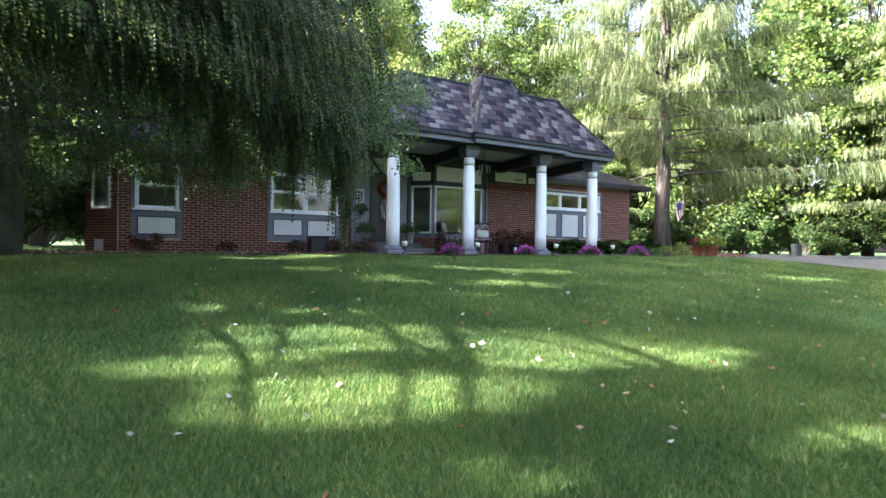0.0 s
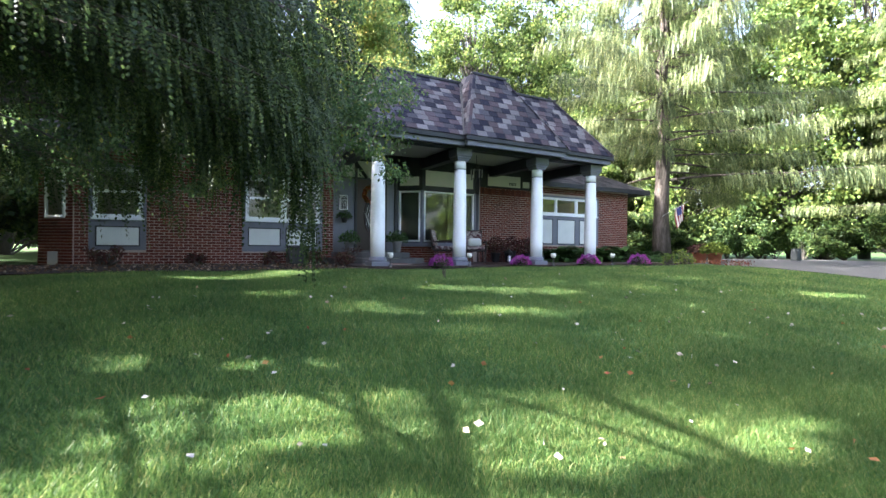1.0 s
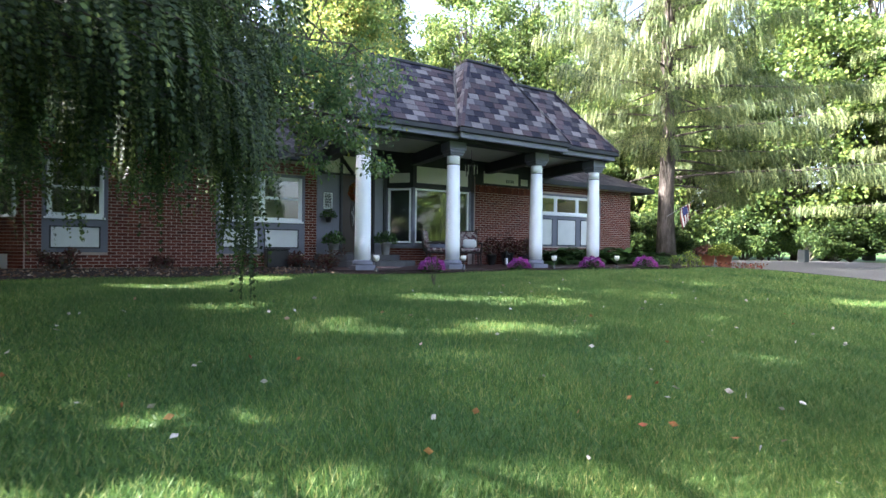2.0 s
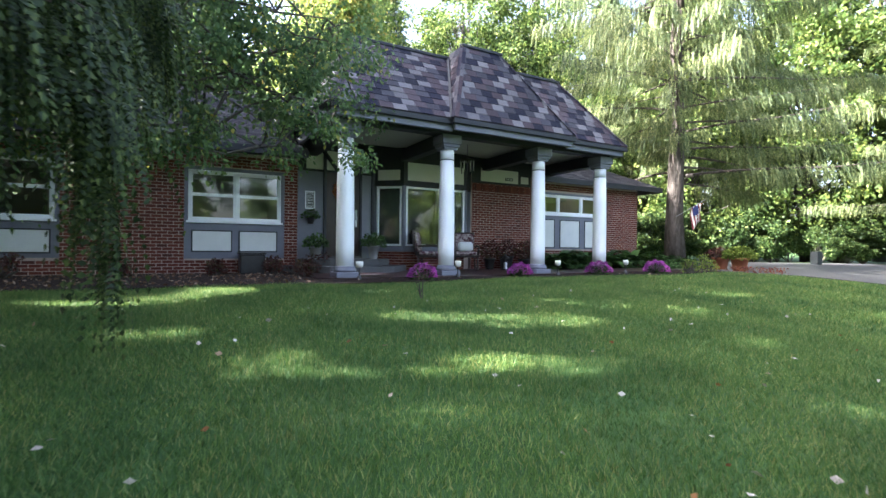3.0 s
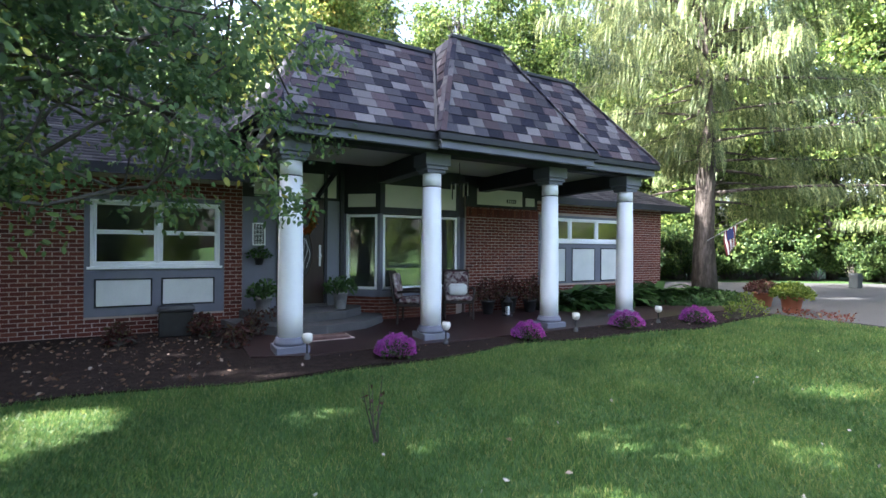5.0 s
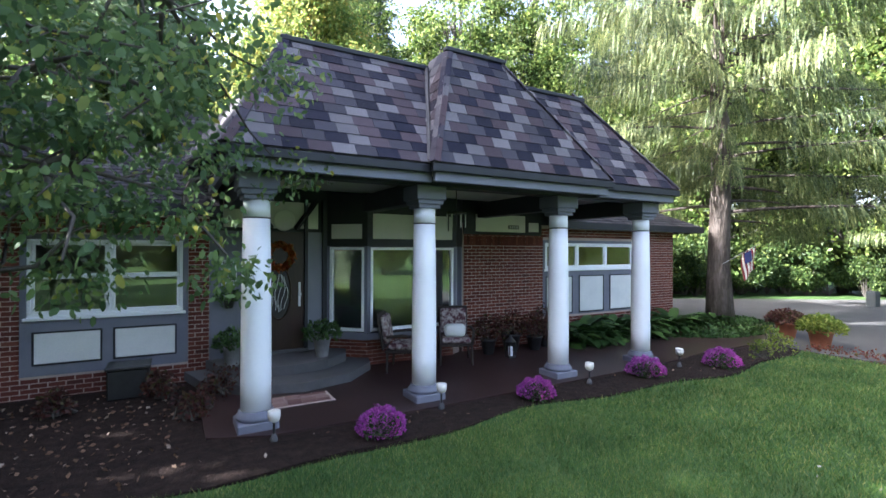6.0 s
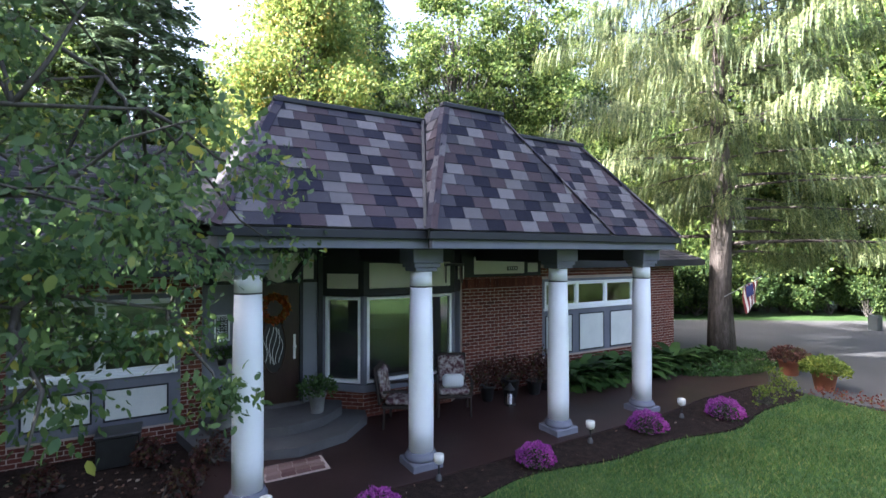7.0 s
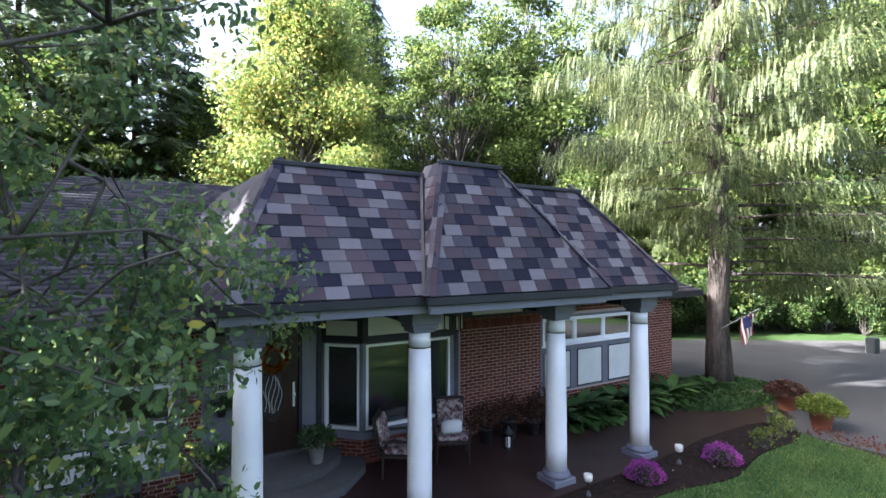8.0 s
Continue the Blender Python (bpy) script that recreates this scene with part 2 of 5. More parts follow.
def leaves(centres, size, droop=0.4, outward=None, seed=1, long=1.6, ovate=False):
    """Folded leaves at the centres: two triangles each, or four for an ovate outline."""
    r = np.random.default_rng(seed)
    n = len(centres)
    d = unit(r.normal(size=(n, 3)) + np.array([0, 0, -droop]) + (0 if outward is None else outward))
    side = unit(np.cross(d, r.normal(size=(n, 3))))
    up = np.cross(side, d)
    s = (size * r.uniform(0.6, 1.3, n))[:, None]
    a = centres
    tip = a + d * s * long
    if ovate:
        rim = [a + d * s * long * u + q * side * s * w + up * s * h for u, w, h, q in ((0.18, 0.34, 0.08, 1), (0.62, 0.4, 0.1, 1), (0.62, 0.4, 0.1, -1), (0.18, 0.34, 0.08, -1))]
        v = np.stack([a, rim[0], rim[1], tip, rim[2], rim[3]], 1).reshape(-1, 3)
        k = (np.arange(n) * 6)[:, None, None]
        t = (np.array([[0, 1, 2], [0, 2, 3], [0, 3, 4], [0, 4, 5]])[None] + k).reshape(-1, 3)
        return v, t
    m1 = a + d * s * 0.75 + side * s * 0.5 + up * s * 0.12
    m2 = a + d * s * 0.75 - side * s * 0.5 + up * s * 0.12
    v = np.stack([a, m1, tip, m2], 1).reshape(-1, 3)
    k = (np.arange(n) * 4)[:, None, None]
    t = (np.array([[0, 1, 2], [0, 2, 3]])[None] + k).reshape(-1, 3)
    return v, t


def join(parts):
    vs, ts, o = [], [], 0
    for v, t in parts:
        vs.append(v)
        ts.append(t + o)
        o += len(v)
    return np.concatenate(vs), np.concatenate(ts)


def strands(starts, dirs, length, width, k, seed=1, sag=0.6, slim=1.0):
    """Hanging spruce twigs: an axis that bends down, edged with k pairs of needle sprays."""
    r = np.random.default_rng(seed)
    n = len(starts)
    L = (length * r.uniform(0.55, 1.25, n))[:, None]
    d0 = unit(dirs)
    side = unit(np.cross(d0, np.array([0, 0, 1.0])) + r.normal(size=(n, 3)) * 0.35)
    V, T = [], []
    ts = np.linspace(0, 1, k + 1)
    axis = [starts + d0 * L * u * (1 - 0.45 * u * sag) + np.array([0, 0, -1.0]) * L * sag * u * u for u in ts]
    for i in range(k):
        a, b = axis[i], axis[i + 1]
        fw = unit(b - a)
        for s in (-1, 1):
            w = width * r.uniform(0.6, 1.3, n)[:, None] * (1.0 - 0.55 * ts[i])
            lift = np.array([0, 0, 1.0]) * r.uniform(-0.35, 0.25, n)[:, None] * w
            tip = a + fw * w * 0.75 + s * side * w + lift
            V.append(np.stack([a, a + (b - a) * slim, tip], 1).reshape(-1, 3))
    v = np.concatenate(V)
    t = np.arange(len(v)).reshape(-1, 3)
    # rows of one twig stay joined in space, each spray keeps its own tone
    return v, t


# ---- ground ----
def gz(x, y):
    x, y = np.asarray(x, float), np.asarray(y, float)
    d = 8.9 - y
    s = 0.5 * (d + np.sqrt(d * d + 0.5))
    z = 0.02 - 0.1 * s
    low = -1.3
    z = np.where(z < low + 0.3, low + 0.3 * np.exp(np.clip((z - low - 0.3) / 0.3, -20, 0)), z)
    return z


def grid_sheet(name, xs, ys, zf, material, parent=None):
    X, Y = np.meshgrid(xs, ys)
    Z = zf(X, Y)
    v = np.stack([X, Y, Z], -1).reshape(-1, 3)
    nx = len(xs)
    q = (np.arange(len(ys) - 1)[:, None] * nx + np.arange(nx - 1)[None]).ravel()
    t = np.concatenate([np.stack([q, q + 1, q + nx + 1], 1), np.stack([q, q + nx + 1, q + nx], 1)])
    ob = soup(name, v, t, material, parent)
    ob.data.shade_smooth()
    return ob


def spread(a, b, near, n):
    """Coordinates from a to b, dense inside near."""
    lo = a + (near[0] - a) * (1 - np.linspace(1, 0, 14)[:-1] ** 2.5)
    hi = near[1] + (b - near[1]) * (np.linspace(0, 1, 14)[1:] ** 2.5)
    return np.concatenate([lo, np.linspace(near[0], near[1], n), hi])


def bumpy(x, y):
    return gz(x, y) + 0.02 * np.sin(x * 1.3 + 0.6 * y) * np.cos(y * 1.1 - 0.4 * x) - 0.03


ground = grid_sheet("ground", spread(-900, 900, (-9, 26), 90), spread(-900, 900, (-5, 22), 80), bumpy, M_LAWN)
tagged(ground, "shaded green lawn with dry patches sloping from the house", "lawn", kind="structure")

# lawn edge in front of the beds, and the driveway beside it
def bed_edge(x):
    return 10.75 + 0.12 * math.sin(x * 0.9) + 0.08 * math.sin(x * 2.3 + 1)


bed_pts = [(x, bed_edge(x)) for x in np.linspace(-9, 15.2, 60)]
bed = part("flower_bed_ground", prism([(float(a), float(b)) for a, b in bed_pts] + [(16.6, 11.2), (17.4, 12.6), (17.4, 14.3), (-9, 14.6)], -0.12, 0.012), M_MULCH)
tagged(bed, "dark brown mulch bed strewn with fallen leaves", "mulch bed", kind="structure")
patio = part("patio", prism([(4.6, 11.75), (5.2, 11.5), (7.3, 11.45), (9.8, 11.5), (12.0, 11.55), (13.6, 11.75), (15.2, 11.75), (16.6, 11.4), (17.3, 12.2), (16.2, 12.9), (14.5, 13.2), (12.0, 13.3), (11.6, 14.3), (4.6, 14.5)], -0.1, 0.035), M_PATIO)
tagged(patio, "dark reddish-brown stained concrete porch patio", "patio", kind="structure")
drive_pts = [(15.7, 10.6), (16.0, 8.8), (16.9, 5.0), (18.0, 0.0), (20.5, -12.0), (27.0, -12.0), (28.5, 0.0), (30.5, 8.0), (31.0, 14.2), (23.3, 19.0), (18.5, 18.6), (16.5, 16.5), (18.0, 15.4), (19.3, 13.6), (18.4, 12.2), (17.2, 11.3)]


def drape(name, outline, lift, material, cell=0.5):
    """A paved sheet that follows the ground, with a real edge."""
    b = prism(outline, 0, 0.12)
    bmesh.ops.triangulate(b, faces=[f for f in b.faces if len(f.verts) > 4])
    bmesh.ops.subdivide_edges(b, edges=[e for e in b.edges if e.calc_length() > 1.5], cuts=2)
    for v in b.verts:
        v.co.z = v.co.z - 0.12 + lift + float(gz(v.co.x, v.co.y))
    return part(name, b, material)


drive = tagged(drape("driveway", drive_pts, 0.012, M_DRIVE), "pale grey concrete driveway with patches of sun", "driveway", kind="structure")

# ---- house: walls ----
WL, WR = 14.5, 14.2          # front planes of the left wing and of the right part
EAVE = 2.72


def wall_with_holes(name, x0, x1, z0, z1, y, thick, holes, material, label):
    """A wall along x, built of butted blocks round its openings."""
    b = bmesh.new()
    xs = sorted({x0, x1, *[h[0] for h in holes], *[h[1] for h in holes]})
    for a, c in zip(xs, xs[1:]):
        cuts = sorted((h[2], h[3]) for h in holes if h[0] <= a and h[1] >= c)
        z = z0
        for lo, hi in cuts:
            if lo > z:
                box(a, c, y, y + thick, z, lo, bm=b)
            z = hi
        if z < z1:
            box(a, c, y, y + thick, z, z1, bm=b)
    bmesh.ops.remove_doubles(b, verts=b.verts, dist=0.0005)
    return tagged(part(name, b, material), label, "wall", kind="structure")


W0 = (-0.72, 0.38, 0.34, 2.3)      # bay of window and panel: x0, x1, z0, z1
W1 = (2.46, 4.5, 0.32, 2.3)
W3 = (11.55, 14.65, 0.6, 2.33)
wall_left = wall_with_holes("wall_front_left", -1.0, 4.8, -0.2, 2.66, WL, 0.25, [W0, W1], M_MORTAR, "red brick front wall of the left wing")
wall_right = wall_with_holes("wall_front_right", 9.42, 16.2, -0.2, 2.66, WR, 0.25, [W3], M_MORTAR, "red brick front wall beside the porch")
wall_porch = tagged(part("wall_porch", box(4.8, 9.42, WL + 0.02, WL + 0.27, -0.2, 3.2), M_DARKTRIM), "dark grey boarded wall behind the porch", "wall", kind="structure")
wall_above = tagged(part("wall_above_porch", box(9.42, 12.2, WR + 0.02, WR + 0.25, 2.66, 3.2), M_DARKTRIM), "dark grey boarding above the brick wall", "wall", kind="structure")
b = prism([(-1.0, WL), (-1.75, WL + 0.75), (-1.58, WL + 0.95), (-1.0, WL + 0.36)][::-1], -0.2, 2.66)
tagged(part("wall_corner_left", b, M_MORTAR), "angled brick wall at the house corner", "wall", kind="structure")
b = box(-1.75, -1.5, WL + 0.75, 24, -0.2, 2.5)
box(15.95, 16.2, WR + 0.25, 24, -0.2, 2.5, bm=b)
box(-1.5, 15.95, 23.75, 24, -0.2, 2.5, bm=b)
tagged(part("wall_sides", b, M_MORTAR), "brick side and rear walls of the house", "wall", kind="structure")
tagged(part("floor", box(-1.5, 15.9, WL + 0.3, 23.7, -0.1, 0.3), M_ROOM), "plain interior floor behind the windows", "floor", kind="structure")
tagged(part("ceiling", box(-1.5, 15.9, WL + 0.3, 23.7, 2.5, 2.56), M_ROOM), "plain interior ceiling", "ceiling", kind="structure")
b = box(4.75, 4.85, WL + 0.3, 23.7, 0.3, 2.5)
box(9.5, 9.6, WL + 0.3, 23.7, 0.3, 2.5, bm=b)
box(-1.5, 15.9, 18.5, 18.6, 0.3, 2.5, bm=b)
tagged(part("wall_inner", b, M_ROOM), "plain interior partitions", "wall", kind="structure")

# ---- main roof: low hip ----
b = bmesh.new()
E0, E1, F0, F1, RZ = -2.4, 17.0, 13.85, 24.6, 5.45
P0, P1 = 4.9, 11.62          # the front slope starts behind the wall where the porch stands
sl_len = math.hypot(19.2 - F0, RZ - EAVE)
ux, uz = (19.2 - F0) / sl_len, (RZ - EAVE) / sl_len
NOTCH = 14.85
nz = EAVE + (NOTCH - F0) * uz / ux
rim = [(E0, F0, EAVE), (P0, F0, EAVE), (P0, NOTCH, nz), (P1, NOTCH, nz), (P1, F0, EAVE), (E1, F0, EAVE), (E1, F1, EAVE), (E0, F1, EAVE)]
ev = [b.verts.new(p) for p in rim]
rd = [b.verts.new((E0 + 5.0, 19.2, RZ)), b.verts.new((E1 - 5.0, 19.2, RZ))]
lo = [b.verts.new((x, y, z - 0.13)) for x, y, z in rim]
for f in ((ev[0], ev[1], ev[2], rd[0]), (ev[2], ev[3], rd[1], rd[0]), (ev[3], ev[4], ev[5], rd[1]), (ev[5], ev[6], rd[1]), (ev[6], ev[7], rd[0], rd[1]), (ev[7], ev[0], rd[0])):
    b.faces.new(f)
for i in range(8):
    b.faces.new((lo[i], lo[(i + 1) % 8], ev[(i + 1) % 8], ev[i]))
for f in ((0, 7, 2, 1), (2, 7, 6, 3), (3, 6, 5, 4)):
    b.faces.new([lo[q] for q in f])
RV = random.Random(12)
shv, shf = [], []
for i in range(int(sl_len / 0.15)):
    d0 = 0.15 * i
    k = d0 / sl_len * 5.0
    x = E0 + k
    while x < E1 - k:
        w = RV.choice((0.24, 0.3, 0.33))
        c = min(x + w, E1 - k) - 0.005
        if F0 + d0 * ux < NOTCH and c > P0 and x < P1:
            x += w
            continue
        h0, h1, d1 = 0.022 + RV.random() * 0.004, 0.006, d0 + 0.17
        y0, z0, y1, z1 = F0 + d0 * ux, EAVE + d0 * uz, F0 + d1 * ux, EAVE + d1 * uz
        n0 = len(shv)
        for (yy, zz, hh) in ((y0, z0, h0), (y1, z1, h1), (y0, z0, 0.0)):
            shv += [(x, yy - uz * hh, zz + ux * hh), (c, yy - uz * hh, zz + ux * hh)]
        shf += [(n0, n0 + 1, n0 + 3), (n0, n0 + 3, n0 + 2), (n0 + 4, n0 + 5, n0 + 1), (n0 + 4, n0 + 1, n0)]
        x += w
M_OLDSHINGLE = pieces("weathered_shingle", [(0.0, (0.03, 0.028, 0.032)), (0.5, (0.055, 0.05, 0.055)), (1.0, (0.09, 0.083, 0.085))], True, 0.95, 60, 0.5)
main_roof = tagged(part("main_roof", b, M_OLDROOF), "low weathered grey-brown shingle roof of the house", "roof", kind="structure")
soup("shingle_courses", shv, shf, M_OLDSHINGLE, main_roof)["kind"] = "stuff"
b = box(E0 - 0.03, P0, F0 - 0.03, F0, EAVE - 0.14, EAVE + 0.02)
box(P1, E1 + 0.03, F0 - 0.03, F0, EAVE - 0.14, EAVE + 0.02, bm=b)
box(E1, E1 + 0.03, F0, F1, EAVE - 0.14, EAVE + 0.02, bm=b)
tagged(part("trim_eave", b, M_DARKTRIM), "dark grey painted eave board", "trim", kind="structure")

# ---- porch columns ----
COLS = [5.13, 7.34, 9.84, 11.89]
CY = 11.88


def column(x):
    c = thing("porch_column", (x, CY, 0), "smooth white porch column on a grey stepped base", "column", "columns along the porch")
    part("plinth", box(x - 0.225, x + 0.225, CY - 0.225, CY + 0.225, 0.0, 0.13, 0.012), M_TRIM, c, "grey painted square plinth")
    part("base_ring", lathe([(0.205, 0.13), (0.22, 0.15), (0.22, 0.18), (0.2, 0.195), (0.195, 0.23), (0.176, 0.24)], (x, CY, 0)), M_TRIM, c, "grey painted moulded ring", True)
    part("shaft", lathe([(0.169, 0.24), (0.171, 0.6), (0.169, 1.2), (0.162, 1.8), (0.151, 2.45)], (x, CY, 0), 40), M_WHITE, c, "", True)
    part("neck_band", lathe([(0.153, 2.45), (0.153, 2.467)], (x, CY, 0), 40), M_BLACK, c, "thin dark band")
    part("neck", lathe([(0.151, 2.467), (0.149, 2.665)], (x, CY, 0), 40), M_WHITE, c, "", True)
    cap = box(x - 0.165, x + 0.165, CY - 0.165, CY + 0.165, 2.665, 2.72, 0.008)
    box(x - 0.195, x + 0.195, CY - 0.195, CY + 0.195, 2.72, 2.78, 0.008, cap)
    box(x - 0.225, x + 0.225, CY - 0.225, CY + 0.225, 2.78, 2.97, 0.01, cap)
    part("capital", cap, M_TRIM, c, "grey stepped wooden capital")
    return c


for x in COLS:
    column(x)

# ---- porch roof: steep mansard with a forward middle bay ----
porch_roof = thing("porch_roof", (8.5, 12.5, 3.0), "steep porch roof of mixed grey and purple shingles", "roof")
EZ, TZ, TZM = 3.2, 4.93, 5.06
YL, YM = 11.34, 11.2
# slopes as (eave start, eave end, top end, top start)
SLOPES = {
    "left": ((4.72, YL, EZ), (7.2, YL, EZ), (7.7, 12.62, TZ), (5.58, 12.62, TZ)),
    "middle": ((7.13, YM, EZ), (10.35, YM, EZ), (8.8, 12.1, TZM), (7.84, 12.1, TZM)),
    "right": ((10.1, YL + 0.05, EZ), (12.3, YL + 0.05, EZ), (10.85, 12.4, 4.86), (9.4, 12.4, 4.86)),
    "side": ((4.3, 17.2, 3.75), (4.72, YL, EZ), (5.58, 12.62, TZ), (5.3, 17.2, 5.0)),
    "far_side": ((12.3, YL + 0.05, EZ), (12.3, 15.5, EZ), (10.85, 15.5, 4.86), (10.85, 12.4, 4.86)),
    "return": ((7.13, 11.62, EZ), (7.13, YM, EZ), (7.84, 12.1, TZM), (7.84, 12.75, TZM)),
    "return_right": ((10.35, YM, EZ), (10.35, 11.7, EZ), (8.8, 12.9, TZM), (8.8, 12.1, TZM)),
}
SLOPE_OBS = {}
for key, quad in SLOPES.items():
    b = bmesh.new()
    vs = [b.verts.new(q) for q in quad]
    b.faces.new(vs)
    n = (Vector(quad[1]) - Vector(quad[0])).cross(Vector(quad[3]) - Vector(quad[0])).normalized()
    vs2 = [b.verts.new(Vector(q) - n * 0.06) for q in quad]
    b.faces.new(vs2[::-1])
    for i in range(4):
        j = (i + 1) % 4
        b.faces.new((vs[i], vs2[i], vs2[j], vs[j]))
    SLOPE_OBS[key] = part("roof_slope", b, M_ROOFBASE, porch_roof)
b = prism([(5.56, 12.6), (7.8, 12.6), (7.8, 12.08), (8.82, 12.08), (8.9, 12.4), (10.85, 12.4), (10.85, 17.5), (5.35, 17.5)], 4.72, 4.84)
part("flat_top", b, M_ROOFBASE, porch_roof, "dark flat roof top")
b = box(5.52, 7.76, 12.56, 12.68, 4.915, 4.985, 0.01)
box(7.78, 8.88, 12.04, 12.16, 5.05, 5.115, 0.01, b)
box(9.3, 10.92, 12.34, 12.46, 4.85, 4.915, 0.01, b)
part("top_edge", b, M_DARKTRIM, porch_roof, "dark metal edge strip")
# entablature
ent = thing("porch_entablature", (8.5, CY, 2.8), "grey painted beam and fascia on the porch columns", "beam")
b = box(4.78, 7.2, YL + 0.06, YL + 0.14, 2.97, 3.14, 0.006)
part("fascia", b, M_TRIM, ent)
b = box(7.17, 10.32, YM + 0.05, YM + 0.13, 2.97, 3.14, 0.006)
part("fascia", b, M_TRIM, ent)
b = box(10.34, 12.25, YL + 0.11, YL + 0.19, 2.97, 3.14, 0.006)
part("fascia", b, M_TRIM, ent)
b = box(4.78, 4.86, YL + 0.145, 14.45, 2.97, 3.14, 0.006)
part("fascia", b, M_TRIM, ent)
b = box(12.17, 12.25, YL + 0.195, 14.15, 2.97, 3.14, 0.006)
part("fascia", b, M_TRIM, ent)
part("gutter_edge", box(4.7, 7.15, YL - 0.02, YL + 0.055, 3.085, 3.19, 0.01), M_DARKTRIM, ent)
part("gutter_edge", box(7.1, 10.37, YM - 0.02, YM + 0.045, 3.085, 3.19, 0.01), M_DARKTRIM, ent)
part("gutter_edge", box(10.375, 12.32, YL + 0.03, YL + 0.105, 3.085, 3.19, 0.01), M_DARKTRIM, ent)
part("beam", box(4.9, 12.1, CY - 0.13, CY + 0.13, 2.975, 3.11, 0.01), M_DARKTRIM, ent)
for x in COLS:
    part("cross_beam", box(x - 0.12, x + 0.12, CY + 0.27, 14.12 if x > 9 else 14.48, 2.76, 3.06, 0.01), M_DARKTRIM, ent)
ceil = part("porch_ceiling", box(4.9, 12.15, YL + 0.2, 14.15, 3.115, 3.14), M_CREAM)
tagged(ceil, "cream painted porch ceiling between dark beams", "ceiling", kind="structure")


# ---- trees ----
# gaps in the crowns: sunlit places on the lawn as (x, y, half length along the sun, half width)
GAPS_FAR = [(2.8, 10.0, 0.5, 0.42), (3.4, 8.5, 0.4, 0.15), (5.0, 9.2, 0.4, 0.12), (6.6, 8.35, 0.2, 0.12), (7.3, 7.65, 0.65, 0.2), (4.75, 7.7, 0.55, 0.17), (5.8, 7.2, 0.8, 0.25), (8.4, 7.0, 0.3, 0.1), (5.6, 8.3, 0.4, 0.12), (2.2, 7.45, 0.4, 0.2), (3.05, 6.63, 0.3, 0.08), (7.9, 5.5, 0.55, 0.13), (10.4, 7.6, 0.5, 0.12), (11.5, 5.6, 0.6, 0.14)]
GAPS_NEAR = [(4.8, 5.95, 0.85, 0.15), (2.9, 6.1, 0.55, 0.15), (3.7, 5.7, 0.6, 0.16), (4.5, 5.0, 0.65, 0.13), (1.9, 4.85, 0.32, 0.13), (0.85, 5.3, 0.25, 0.17), (1.4, 4.15, 0.65, 0.3), (2.1, 3.95, 0.35, 0.13), (0.7, 3.85, 0.6, 0.13), (4.5, 4.08, 0.5, 0.1), (3.0, 3.55, 0.25, 0.08), (6.3, 4.5, 0.45, 0.1), (1.35, 3.0, 0.55, 0.18), (2.1, 2.9, 0.5, 0.17), (3.35, 1.95, 0.55, 0.16), (2.0, 1.8, 0.4, 0.1)]
# and sunlit places above the ground as (x, y, z, radius)
GAPS_HIGH = [(17.45, 13.6, 3.0, 0.55), (-0.1, 4.6, 1.8, 0.7), (0.2, 5.1, 2.0, 0.5), (3.2, 10.3, 3.0, 0.5), (1.8, 10.0, 3.6, 0.6), (4.9, 13.2, 4.2, 0.4), (5.0, 11.8, 1.3, 0.12), (-0.6, 10.0, 1.6, 0.5)]


def unlit(p, chance=1.0, seed=0, margin=0.28):
    """True for the points that stay in a crown: those on the way from a sunlit place to the sun are thinned out."""
    p = np.asarray(p, float)
    s_ = np.array(to_sun)
    z = np.full(len(p), -0.3)
    for _ in range(2):
        g = p - s_ * ((p[:, 2] - z) / s_[2])[:, None]
        z = gz(g[:, 0], g[:, 1])
    ax = -s_[:2] / np.linalg.norm(s_[:2])
    hit = np.zeros(len(p), bool)
    for x, y, a, b in GAPS_FAR + GAPS_NEAR:
        d = g[:, :2] - np.array([x, y])
        u, w = d @ ax, d @ np.array([-ax[1], ax[0]])
        hit |= (u / (a + margin)) ** 2 + (w / (b + margin)) ** 2 < 1
    for x, y, z_, r_ in GAPS_HIGH:
        d = p - np.array([x, y, z_])
        along = d @ s_
        hit |= (along > 1.0) & (np.linalg.norm(d - along[:, None] * s_, axis=1) < r_ + 0.1)
    return ~(hit & (np.random.default_rng(seed).uniform(size=len(p)) < chance))


def limb(p0, p1, r0, r1, wob, seed, n=6, sag=0.0):
    r = np.random.default_rng(seed)
    p0, p1 = np.array(p0, float), np.array(p1, float)
    pts = []
    for i in range(n + 1):
        u = i / n
        q = p0 + (p1 - p0) * u + (r.normal(size=3) * wob if 0 < i < n else 0)
        q = q + np.array([0, 0, -sag * math.sin(math.pi * u)])
        pts.append(tuple(q))
    return pts, [r0 + (r1 - r0) * i / n for i in range(n + 1)]


